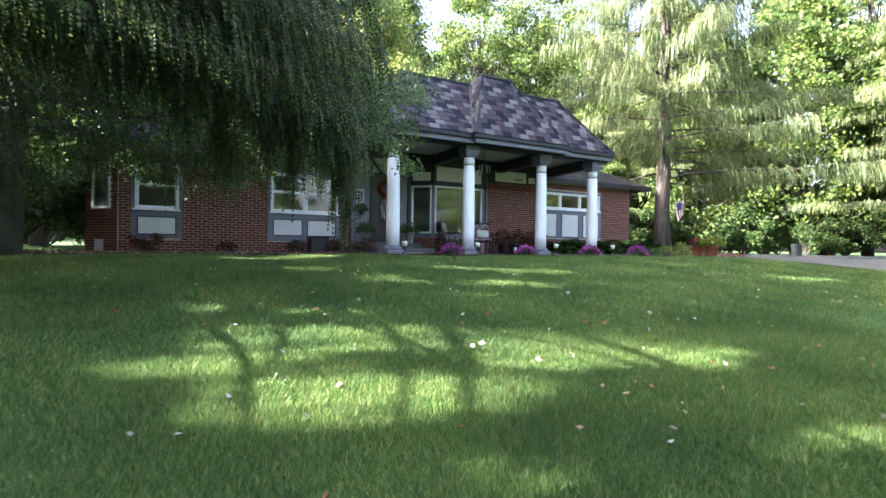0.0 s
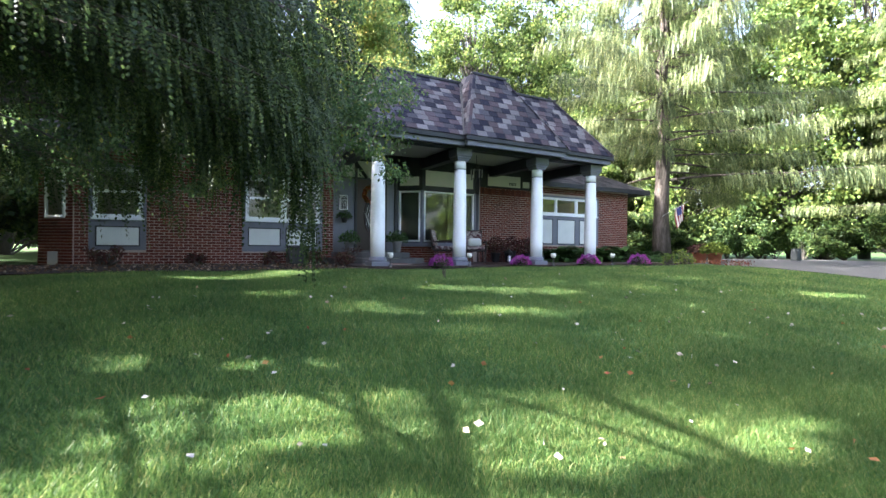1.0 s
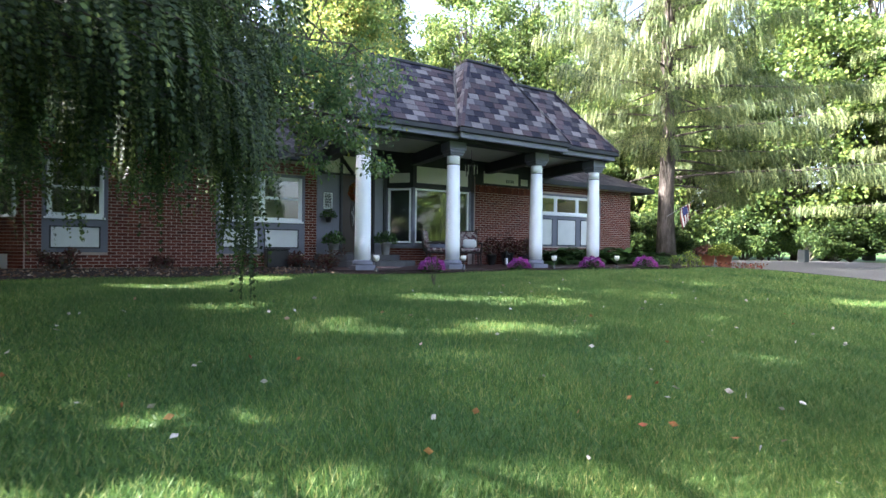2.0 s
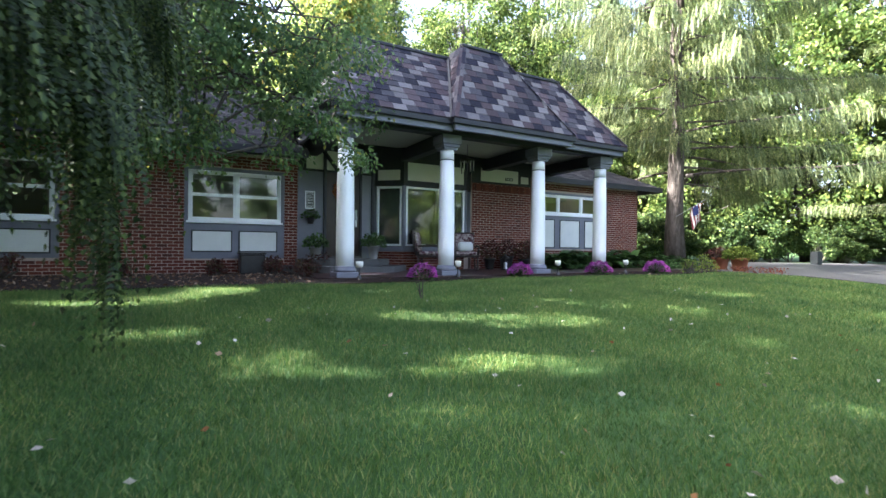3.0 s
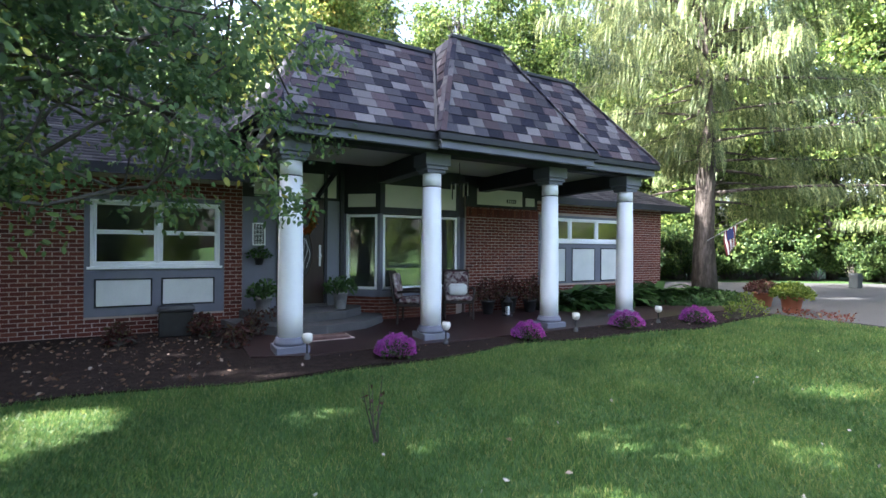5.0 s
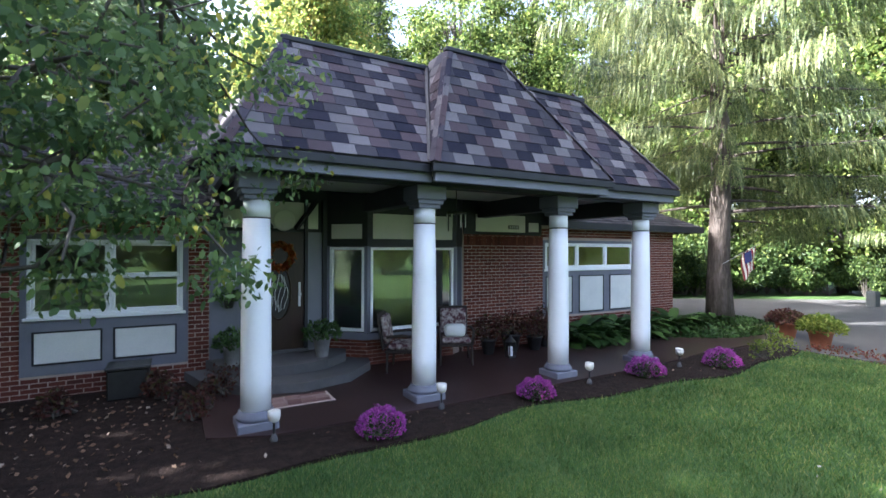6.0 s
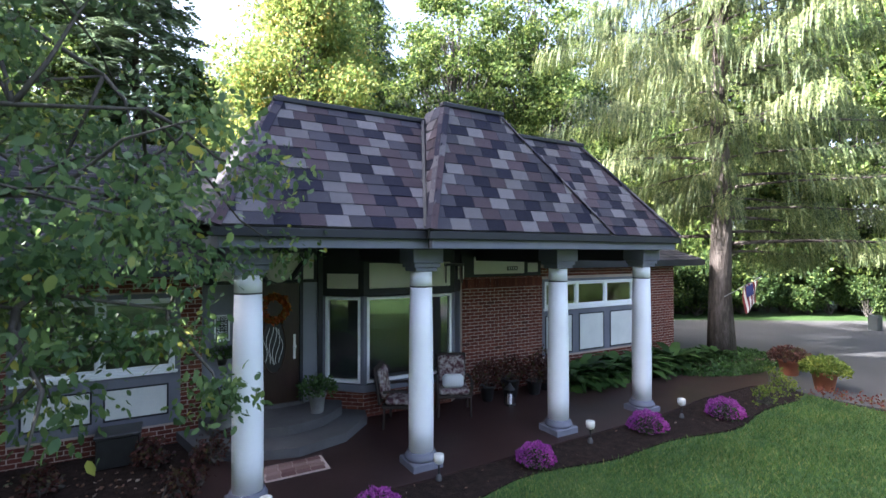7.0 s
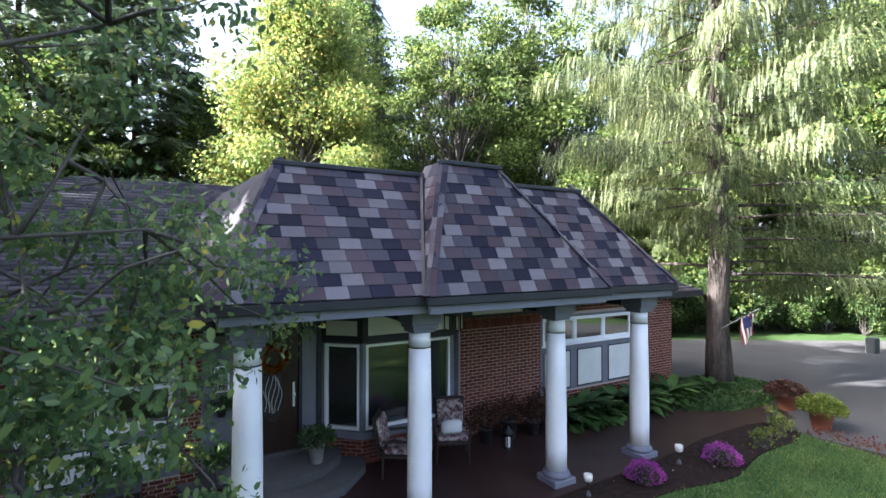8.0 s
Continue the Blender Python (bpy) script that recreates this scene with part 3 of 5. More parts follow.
def spruce(at, height, trunk_r, reach, z_low, n_br, twig, width, k, per_m, material, label, seed, lean=None, keep=None, crown_low=0.35, sag=0.9, tname="spruce_tree", bare=0.12, flat=1.0, fuzz=0.06, extra=(), slim=1.0, hang=0.25, thin=None, tassels=()):
    """A spruce with real limbs and hanging twigs along them."""
    r = np.random.default_rng(seed)
    t = thing(tname, at, label, "tree")
    pts, rad = limb(at, (at[0], at[1], at[2] + height), trunk_r, 0.03, trunk_r * 0.12, seed, 12)
    rad[0] *= 1.25
    part("trunk", tube(pts, rad, 14), M_BARK, t, "grey-brown bark", True)
    bm = bmesh.new()
    S, D = [], []
    for i in range(n_br + len(extra)):
        u = (min(i, n_br) + r.uniform(0, 1)) / n_br
        z = z_low + (height - z_low) * (1 - (1 - u) ** 1.25) * 0.97
        ang = 2.399963 * i + r.uniform(-0.4, 0.4)
        L = reach * (1 - (z / height)) ** 0.75 * r.uniform(0.65, 1.15) + 0.3
        if i >= n_br:
            ang, z, L = extra[i - n_br]
        elif keep is not None:
            L = keep(ang, z, L)
            if L <= 0.2:
                continue
        out = np.array([math.cos(ang), math.sin(ang), 0])
        base = np.array(at) + np.array([0, 0, z])
        n = 8
        q = []
        for j in range(n + 1):
            s = j / n
            q.append(base + out * L * s + np.array([0, 0, L * (0.08 * s - crown_low * s * s + 0.18 * max(0, s - 0.6))]))
        tube([tuple(a) for a in q], [max(0.006, 0.012 + 0.0065 * L - (0.008 + 0.0065 * L) * s / n) for s in range(n + 1)], 5, bm)
        m = max(4, int(L * per_m))
        s = r.uniform(bare, 1.0, m) ** 0.8
        idx = np.minimum((s * n).astype(int), n - 1)
        fr = s * n - idx
        qa = np.array(q)
        p = qa[idx] * (1 - fr)[:, None] + qa[idx + 1] * fr[:, None]
        perp = np.array([-out[1], out[0], 0])
        sg = r.choice([-1.0, 1.0], m)[:, None]
        spr = flat * r.uniform(0.0, 0.85, m)[:, None] * (1.1 - 0.8 * s[:, None])
        # side shoots carry the twigs outwards from the limb
        off = perp * sg * spr * min(1.2, 0.32 * L) + out * spr * 0.25 * min(1.0, 0.3 * L)
        p = p + off + np.array([0, 0, -0.12]) * spr + np.array([0, 0, 1.0]) * r.normal(size=(m, 1)) * fuzz
        S.append(p)
        D.append(out * 0.8 + perp * sg * 0.7 + np.array([0, 0, -hang]) + r.normal(size=(m, 3)) * 0.25)
    part("branchwork", bm, M_BARK, t)["kind"] = "stuff"
    full = sum(len(q) for q in S[len(S) - len(extra):]) if extra else 0
    S, D = np.concatenate(S), np.concatenate(D)
    if thin is not None:
        k_ = unlit(S, 0.9, seed, 0.16) | (S[:, 2] < thin)
        k_[len(S) - full:] |= r.uniform(size=full) < 0.3
        S, D = S[k_], D[k_]
    for x, y, z0, z1 in tassels:
        u = r.uniform(0, 1, 150)[:, None]
        S = np.concatenate([S, np.array([x, y, z0]) + np.array([0, 0, z1 - z0]) * u + r.normal(size=(150, 3)) * np.array([0.05, 0.05, 0.02]) * (1.15 - u)])
        D = np.concatenate([D, r.normal(size=(150, 3)) * 0.35 + np.array([0, 0, -0.8])])
    v, tr = strands(S, D, twig, width, k, seed, sag, slim)
    soup("needles", v, tr, material, t)
    return t


def clump_points(centres, radii, n, seed, shell=0.55):
    r = np.random.default_rng(seed)
    c = r.integers(0, len(centres), n)
    d = unit(r.normal(size=(n, 3)))
    rad = (shell + (1 - shell) * r.uniform(0, 1, n))[:, None] * np.array(radii)[c]
    return np.array(centres)[c] + d * rad, d


def leaf_tree(at, height, spread_r, n_clump, n_leaf, size, material, label, seed, trunk_r=0.16, z0=0.3, squash=0.75, name="tree", bark=None, fat=1.0):
    r = np.random.default_rng(seed)
    t = thing(name, at, label, "tree")
    bm = bmesh.new()
    pts, rad = limb(at, (at[0] + r.normal() * 0.3, at[1] + r.normal() * 0.3, at[2] + height * 0.85), trunk_r, trunk_r * 0.25, trunk_r * 0.5, seed, 8)
    tube(pts, rad, 9, bm)
    cs, rs = [], []
    for i in range(n_clump):
        u = r.uniform(0, 1)
        z = height * (z0 + (1 - z0) * u)
        env = spread_r * math.sin(math.pi * min(0.97, 0.12 + 0.86 * u ** 0.85)) ** 0.7
        a = r.uniform(0, 2 * math.pi)
        d = env * r.uniform(0.35, 1.0)
        c = np.array(at) + np.array([math.cos(a) * d, math.sin(a) * d, z])
        cs.append(c)
        w = spread_r * r.uniform(0.16, 0.34) * fat
        rs.append((w, w, w * squash))
        j = min(len(pts) - 1, max(1, int(len(pts) * u * 0.8)))
        lp, lr = limb(pts[j], c, rad[j] * 0.45, 0.012, 0.12, seed + i, 5)
        tube(lp, lr, 5, bm)
    part("trunk", bm, bark or M_GREYBARK, t, "", True)
    p, d = clump_points(cs, rs, n_leaf, seed, 0.35)
    v, tr = leaves(p, size, 0.5, d * 0.6, seed)
    soup("crown", v, tr, material, t)
    return t


# tall drooping spruce beside the driveway
def by_house(ang, z, L):
    """Boughs over the roof start higher; reach varies from bough to bough."""
    k = 0.6 + 0.65 * (0.5 + 0.5 * math.sin(ang * 5.3 + z * 2.1))
    if math.cos(ang - 2.9) > 0.1 and z < 5.2:
        return 0.0 if z < 4.2 else 1.6
    return L * k


big_spruce = spruce((17.5, 13.65, 0.0), 21.0, 0.3, 6.8, 2.9, 190, 0.38, 0.044, 8, 66, M_SPRUCE_PALE, "tall spruce with hanging pale green curtains of needles", 11, keep=by_house, crown_low=0.16, sag=1.0, bare=0.22, flat=1.0, fuzz=0.1, hang=0.75)
for x, y, s_, a in [(33.5, 10.5, 0.85, 1.0), (28.5, 22.5, 0.8, 2.2)]:
    copy_thing(big_spruce, Matrix.Translation((x, y, 0)) @ Matrix.Rotation(a, 4, "Z") @ Matrix.Diagonal((s_, s_, s_, 1)))


# near spruce beside the lawn, its lower boughs over the grass
def near_reach(ang, z, L):
    toward = math.cos(ang - 0.1)
    if z > 3.4:      # thin upper crown, the sun comes through
        return L if math.sin(ang * 7.1 + z * 3.3) > 0.75 else 0.0
    if -1.9 < math.remainder(ang, 2 * math.pi) < -0.45:      # shorter towards the open lawn
        return L * 0.72
    return L * (1.08 if toward > 0.2 else 1.0)


# long low boughs that hang out over the grass
HANGING = [(-0.32 + 0.022 * i + 0.03 * math.sin(5.0 * i), 2.75 + 0.42 * (i % 4) + 0.1 * math.sin(3.0 * i), 4.7 + 0.35 * math.sin(2.3 * i)) for i in range(20)] + [(-0.13, 2.5, 4.9), (0.02, 2.7, 4.6)]
TASSELS = [(2.1, 5.42, 1.9, 0.5), (2.0, 5.55, 2.0, 0.8), (1.75, 5.2, 2.0, 1.2), (1.6, 5.75, 1.9, 1.0), (1.95, 6.0, 2.0, 1.15), (1.3, 5.5, 1.9, 1.2), (1.4, 6.3, 1.9, 1.1), (0.9, 5.9, 1.8, 1.15), (2.25, 5.9, 2.1, 1.5), (0.6, 5.2, 1.8, 1.3), (1.0, 6.6, 1.8, 1.2)]
spruce((-2.7, 6.0, -0.3), 15.0, 0.3, 4.9, 1.9, 240, 0.3, 0.027, 13, 135, M_SPRUCE, "dark green spruce with boughs drooping over the lawn", 23, keep=near_reach, fuzz=0.1, crown_low=0.36, sag=1.0, slim=0.62, extra=HANGING, thin=0.0, tassels=TASSELS)


def low_tree(at, limbs, n_leaf, size, seed):
    """A low spreading tree: long limbs with clumps of leaves along them."""
    r = np.random.default_rng(seed)
    t = thing("leafy_tree", at, "leafy green tree with long low limbs before the brick wing", "tree")
    bm = bmesh.new()
    pts, rad = limb(at, (at[0] + 0.3, at[1], at[2] + 4.6), 0.24, 0.12, 0.06, seed, 6)
    tube(pts, rad, 12, bm)
    cs, rs = [], []
    for i, (x, y, z, w) in enumerate(limbs):
        a = np.array(pts[3 + i % 3])
        lp, lr = limb(a, (x, y, z), 0.06, 0.01, 0.14, seed + i, 8, -0.12)
        tube(lp, lr, 7, bm)
        for j, q in enumerate(lp[2:]):
            u = j / 6
            for _ in range(3):
                o = r.normal(size=3) * np.array([0.75, 0.75, 0.6]) * w
                c = np.array(q) + o
                cs.append(c)
                ww = w * r.uniform(0.35, 0.75)
                rs.append((ww, ww, ww * 0.7))
                tl, tr = limb(q, c, 0.02, 0.006, 0.05, seed + 7 * i + j, 3)
                tube(tl, tr, 4, bm)
    part("trunk", bm, M_GREYBARK, t, "dark grey trunk and limbs", True)
    p, d = clump_points(cs, rs, n_leaf, seed, 0.2)
    k_ = unlit(p, 0.97, seed, 0.12)
    v, tr = leaves(p[k_], size, 0.9, d[k_] * 0.5, seed, 1.6, True)
    soup("crown", v, tr, M_LEAF, t)
    return t


BOUGHS = [(1.2, 9.6, 2.0, 0.8), (3.4, 10.6, 2.5, 0.8), (4.35, 10.1, 2.5, 0.7), (3.3, 9.9, 1.95, 0.6), (2.3, 10.4, 1.95, 0.7), (4.2, 9.9, 3.9, 0.8), (4.0, 9.7, 5.2, 0.9), (4.1, 10.2, 3.3, 0.9), (3.9, 10.6, 4.3, 1.0), (3.4, 10.0, 5.2, 1.1), (3.6, 9.6, 2.6, 0.75), (3.0, 11.0, 3.2, 1.0), (2.4, 10.0, 6.2, 1.2), (2.2, 9.2, 3.4, 1.0), (1.6, 10.8, 2.7, 0.9), (1.2, 9.8, 4.6, 1.2), (0.4, 11.2, 3.8, 1.1), (-0.6, 10.2, 6.4, 1.4), (-2.5, 9.0, 5.4, 1.4), (-3.8, 10.6, 4.2, 1.3), (0.6, 8.6, 5.6, 1.2)]
low_tree((-1.9, 10.0, 0.0), BOUGHS, 100000, 0.045, 31)

# ---- woods round the place ----
def put(proto, x, y, s, turn, sz=None):
    return copy_thing(proto, Matrix.Translation((x, y, float(gz(x, y)))) @ Matrix.Rotation(turn, 4, "Z") @ Matrix.Diagonal((s, s, sz or s, 1)))


def shrub(at, w, h, n, size, material, label, seed, name="shrub", group=""):
    r = np.random.default_rng(seed)
    t = thing(name, at, label, "shrub", group)
    bm = bmesh.new()
    cs, rs = [], []
    for i in range(16):
        a, d = r.uniform(0, 6.283), w * r.uniform(0.1, 0.75)
        c = np.array(at) + np.array([math.cos(a) * d, math.sin(a) * d, h * r.uniform(0.2, 0.85)])
        cs.append(c)
        q = w * r.uniform(0.22, 0.4)
        rs.append((q, q, q * 0.8))
        lp, lr = limb((at[0], at[1], at[2] - 0.1), c, 0.03, 0.008, 0.06, seed + i, 4)
        tube(lp, lr, 4, bm)
    part("stem", bm, M_GREYBARK, t)
    p, d = clump_points(cs, rs, n, seed, 0.3)
    v, tr = leaves(p, size, 0.4, d * 0.6, seed)
    soup("foliage", v, tr, material, t)
    return t


def fir(at, h, w, material, label, seed):
    return spruce(at, h, 0.25, w, 1.0, 150, 0.85, 0.2, 5, 18, material, label, seed, crown_low=0.22, sag=0.35, tname="fir_tree")


wy = leaf_tree((10.6, 32, 0), 17.5, 4.5, 100, 90000, 0.13, M_LEAF_YELLOW, "broad maple turning yellow in low sun", 51, 0.28, 0.12, name="maple_tree", fat=1.55)
wg = leaf_tree((20.8, 33, 0), 21, 5.2, 80, 24000, 0.15, M_LEAF_WOOD, "tall thin-crowned tree with bare limbs showing", 52, 0.36, 0.3, 0.5, name="woodland_tree")
wd = leaf_tree((29, 21.5, 0), 16, 5.0, 90, 40000, 0.16, M_LEAF_WOOD, "broad-leaved woodland tree in low sun", 53, 0.25, 0.08, name="woodland_tree")
ff = fir((17.5, 41, 0), 25, 5.4, M_FIR, "dark fir rising behind the house", 61)
ws = shrub((25.5, 20.0, 0), 2.0, 2.6, 9000, 0.1, M_SHRUB, "dark green leafy shrub at the edge of the woods", 71)
for x, y, s, a, *sz in [(2.5, 41, 1.6, 1, 0.92), (-3.5, 43, 1.7, 2, 1.0), (32, 30, 0.85, 3), (36, 20, 0.75, 4), (38, 4, 0.85, 5)]:
    put(ff, x, y, s, a, *sz)
for x, y, s, a in [(14.6, 34, 0.72, 1.0), (26, 29, 0.95, 2.0), (31, 24, 0.9, 0.3), (34, 17, 1.0, 4.0), (37, 11, 1.1, 5.0), (36, -1, 1.0, 3.0), (24.5, 25, 0.6, 1.5), (6, 40, 0.9, 2.2), (-8, 36, 0.7, 3.3), (-13, 33, 0.8, 1.3), (-2, 40, 1.0, 0.9), (33, 8, 0.7, 1.9), (12.5, 30, 0.42, 4.4), (16.5, 29, 0.45, 0.7), (20, 28, 0.5, 2.9), (4, 28.5, 0.4, 2.0), (35, -9, 1.0, 1.2), (0, 29, 0.42, 5.0), (27.5, 26, 0.7, 5.1)]:
    put(wd, x, y, s, a)
for x, y, s, a in [(30, 38, 1.0, 2.0), (41, 16, 1.0, 1.0), (24, 44, 1.05, 4.0), (27.5, 33, 1.15, 0.6), (14.8, 40, 1.1, 2.6)]:
    put(wg, x, y, s, a)
rs_ = np.random.default_rng(5)
for i in range(46):
    u = i / 45
    if u < 0.62:
        q = u / 0.62
        x, y = 21.5 + 12.0 * q, 21.2 - 7.5 * q
    else:
        q = (u - 0.62) / 0.38
        x, y = 33.0 - 1.0 * q, 13.0 - 20 * q
    put(ws, x + rs_.uniform(0, 2.2), y + rs_.uniform(0, 2.0), rs_.uniform(0.55, 1.15), rs_.uniform(0, 6.28), rs_.uniform(0.5, 1.3))
for x, y, s in [(-3.4, 12.5, 0.8), (-4.6, 14.5, 1.0), (-6.4, 12.4, 1.1), (-3.6, 17, 1.0), (-6, 17.5, 1.3), (-8.5, 15, 1.3), (-4.4, 20.5, 1.1), (-6.6, 23, 1.3), (-5.2, 27, 1.4), (-8.6, 29, 1.5), (-3.2, 30, 1.3), (-10.5, 25, 1.4), (19.5, 20.5, 0.8), (21, 23, 1.2), (17.5, 21, 1.0), (23.5, 23.5, 1.3)]:
    put(ws, x, y, s, x * 1.7)
# trees added out of shot, beside the lawn towards the sun, to shade it
def shade_tree(at, h, spread_r, seed):
    """A tall full-crowned tree of many clumps, with the gaps that let the sun through to the lawn."""
    r = np.random.default_rng(seed)
    t = thing("shade_tree", at, "unseen tall broad-crowned tree added to shade the lawn", "tree")
    bm = bmesh.new()
    pts, rad = limb(at, (at[0], at[1], at[2] + h * 0.9), 0.32, 0.06, 0.12, seed, 9)
    tube(pts, rad, 9, bm)
    cs, rs = [], []
    for i in range(90):
        u = (i + 0.5) / 90
        a, d = 2.399963 * i, spread_r * math.sin(math.pi * (0.14 + 0.76 * u)) ** 0.5 * r.uniform(0.15, 1.0)
        c = np.array(at) + np.array([math.cos(a) * d, math.sin(a) * d, h * (0.16 + 0.82 * u)])
        cs.append(c)
        w = r.uniform(0.8, 1.4)
        rs.append((w * 1.25, w * 1.25, w * 0.7))
        if unlit([c])[0]:
            lp, lr = limb(pts[min(8, 1 + int(8 * u))], c, 0.07, 0.015, 0.1, seed + i, 4)
            tube(lp, lr, 5, bm)
    part("trunk", bm, M_GREYBARK, t, "", True)
    p, d = clump_points(cs, rs, 17000, seed, 0.05)
    k_ = unlit(p)
    v, tr = leaves(p[k_], 0.2, 0.3, d[k_] * 0.3, seed)
    soup("crown", v, tr, M_LEAF_WOOD, t)
    return t


for i, (x, y, h_) in enumerate([(-14.2, -3.0, 18.0), (-12.9, 1.4, 18.5), (-11.6, 5.7, 19.0), (-10.3, 10.0, 19.5), (-9.0, 14.3, 19.0), (-7.7, 18.6, 19.5), (-6.4, 22.9, 20.5), (-5.4, 27.0, 20.0), (-16.2, 8.0, 20.0), (-15.0, 12.4, 20.0), (-13.6, 17.0, 20.0)]):
    shade_tree((x, y, float(gz(x, y))), h_, 4.2, 400 + i)
for p, x, y, s, a in [(wd, -11.5, -4.0, 0.9, 2.4), (wd, -11, -12.0, 0.9, 4.0), (wd, -12, -22, 1.1, 3.0), (wd, -2, -42, 0.8, 0.3), (wd, 30, -40, 1.0, 3.3), (ff, 13, -50, 0.6, 0.0), (wd, -10, -44, 0.9, 4.3), (wd, 4, -52, 0.7, 5.3), (wd, 14, -56, 0.7, 0.9), (wd, 25, -46, 0.9, 1.9), (wd, 37, -36, 1.0, 2.9), (wd, 9, 45, 1.05, 0.8), (wd, 15, 44, 1.0, 4.1), (wd, 21, 47, 1.1, 2.7), (wd, 27, 40, 1.05, 5.7)]:
    put(p, x, y, s, a)

# ---- windows, panels and door ----
def frame_bars(x0, x1, z0, z1, y0, y1, w, bevel=0.004):
    """Four butted bars round an opening in a wall along x."""
    b = box(x0, x1, y0, y1, z0, z0 + w, bevel)
    box(x0, x1, y0, y1, z1 - w, z1, bevel, b)
    box(x0, x0 + w, y0, y1, z0 + w, z1 - w, bevel, b)
    box(x1 - w, x1, y0, y1, z0 + w, z1 - w, bevel, b)
    return b


def glazed(name, x0, x1, z0, z1, y, label, lights, rail=None):
    """A white window: outer frame, sashes with panes, sill."""
    w = thing(name, ((x0 + x1) / 2, y, z0), label, "window", kind="structure")
    part("window_frame", frame_bars(x0, x1, z0, z1, y - 0.03, y + 0.09, 0.045), M_WHITE, w)
    part("window_sill", box(x0 - 0.04, x1 + 0.04, y - 0.07, y + 0.02, z0 - 0.045, z0 - 0.002, 0.006), M_WHITE, w)
    xs = [x0 + 0.045 + (x1 - x0 - 0.09) * u for u in lights]
    for i, (a, c) in enumerate(zip(xs, xs[1:])):
        if i:
            part("mullion", box(a - 0.03, a + 0.03, y - 0.02, y + 0.08, z0 + 0.045, z1 - 0.045, 0.004), M_WHITE, w)
        a2, c2 = a + (0.03 if i else 0), c - (0.03 if i < len(xs) - 2 else 0)
        cuts = [z0 + 0.045, z1 - 0.045] if rail is None else [z0 + 0.045, rail, z1 - 0.045]
        for k, (lo_, hi_) in enumerate(zip(cuts, cuts[1:])):
            d = 0.03 * k
            part("sash", frame_bars(a2 + 0.002, c2 - 0.002, lo_ + 0.001, hi_ - 0.001, y - 0.005 + d, y + 0.035 + d, 0.035), M_WHITE, w)
            g = part("pane", box(a2 + 0.03, c2 - 0.03, y + 0.012 + d, y + 0.018 + d, lo_ + 0.03, hi_ - 0.03), M_GLASS, w)
            g.visible_shadow = False
    return w


def panel_board(name, x0, x1, z0, z1, y, holes, label, board=None):
    """A grey board with raised pale panels, set below a window."""
    t = thing(name, ((x0 + x1) / 2, y, z0), label, "wall panel", kind="structure")
    part("board", box(x0, x1, y - 0.015, y + 0.2, z0, z1), M_TRIM if board is None else board, t)
    for a, c, lo_, hi_ in holes:
        part("panel", box(a, c, y - 0.028, y - 0.016, lo_, hi_, 0.004), M_PANEL, t, "pale painted panel")
        part("panel_rim", frame_bars(a - 0.025, c + 0.025, lo_ - 0.025, hi_ + 0.025, y - 0.034, y - 0.0155, 0.024, 0.003), M_DARKTRIM, t)
    return t


def surround(x0, x1, z0, z1, y, w):
    return tagged(part("trim_window_surround", frame_bars(x0, x1, z0, z1, y - 0.02, y + 0.12, w), M_TRIM), "grey painted board round the window", "trim", kind="structure")


surround(W1[0], W1[1], 1.06, W1[3], WL, 0.07)
panel_board("panel_board_1", W1[0], W1[1], W1[2], 1.058, WL, [(2.62, 3.37, 0.49, 0.91), (3.55, 4.32, 0.49, 0.91)], "grey board with two pale panels under the window")
glazed("window_1", 2.535, 4.425, 1.135, 2.225, WL + 0.02, "white double window of two sliding sashes", [0, 0.5, 1], 1.7)
surround(W0[0], W0[1], 1.0, W0[3], WL, 0.07)
panel_board("panel_board_2", W0[0], W0[1], W0[2], 0.998, WL, [(-0.57, 0.23, 0.45, 0.86)], "grey board with one pale panel under the window")
glazed("window_2", -0.645, 0.305, 1.075, 2.225, WL + 0.02, "white sash window reflecting trees", [0, 1], 1.68)
surround(W3[0], W3[1], 1.6, W3[3], WR, 0.06)
panel_board("panel_board_3", W3[0], W3[1], W3[2], 1.598, WR, [(11.65, 12.42, 0.66, 1.48), (12.68, 13.46, 0.66, 1.48), (13.72, 14.5, 0.66, 1.48)], "grey board with tall pale panels under the window")
glazed("window_3", 11.615, 14.585, 1.665, 2.265, WR + 0.02, "low white strip window of three lights", [0, 1 / 3, 2 / 3, 1])

# bay window beside the door
BA, BB, BC, BD = (6.7, 14.48), (7.28, 13.95), (9.12, 13.95), (9.42, 14.22)
bay = thing("window_bay", (8.1, 13.95, 0.0), "grey bay window with white frames on a brick base", "bay window", kind="structure")
part("base", prism([(BA[0] + 0.06, BA[1]), (BB[0] + 0.03, BB[1] + 0.08), (BC[0] - 0.03, BC[1] + 0.08), (BD[0] - 0.06, BD[1]), (9.3, 14.5), (6.76, 14.5)], 0.0, 0.5), M_MORTAR, bay)
part("sill_board", prism([BA, (BB[0] - 0.02, BB[1] - 0.05), (BC[0] + 0.02, BC[1] - 0.05), BD, (9.42, 14.5), (6.7, 14.5)], 0.5, 0.62), M_TRIM, bay)
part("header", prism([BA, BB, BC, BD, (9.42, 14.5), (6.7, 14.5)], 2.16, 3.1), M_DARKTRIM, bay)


def on_face(p, q, bm):
    """Move a flat part built along x from 0 onto the bay's face from p to q."""
    a = math.atan2(q[1] - p[1], q[0] - p[0])
    bmesh.ops.transform(bm, matrix=Matrix.Translation((p[0], p[1], 0)) @ Matrix.Rotation(a, 4, "Z"), verts=bm.verts)
    return bm


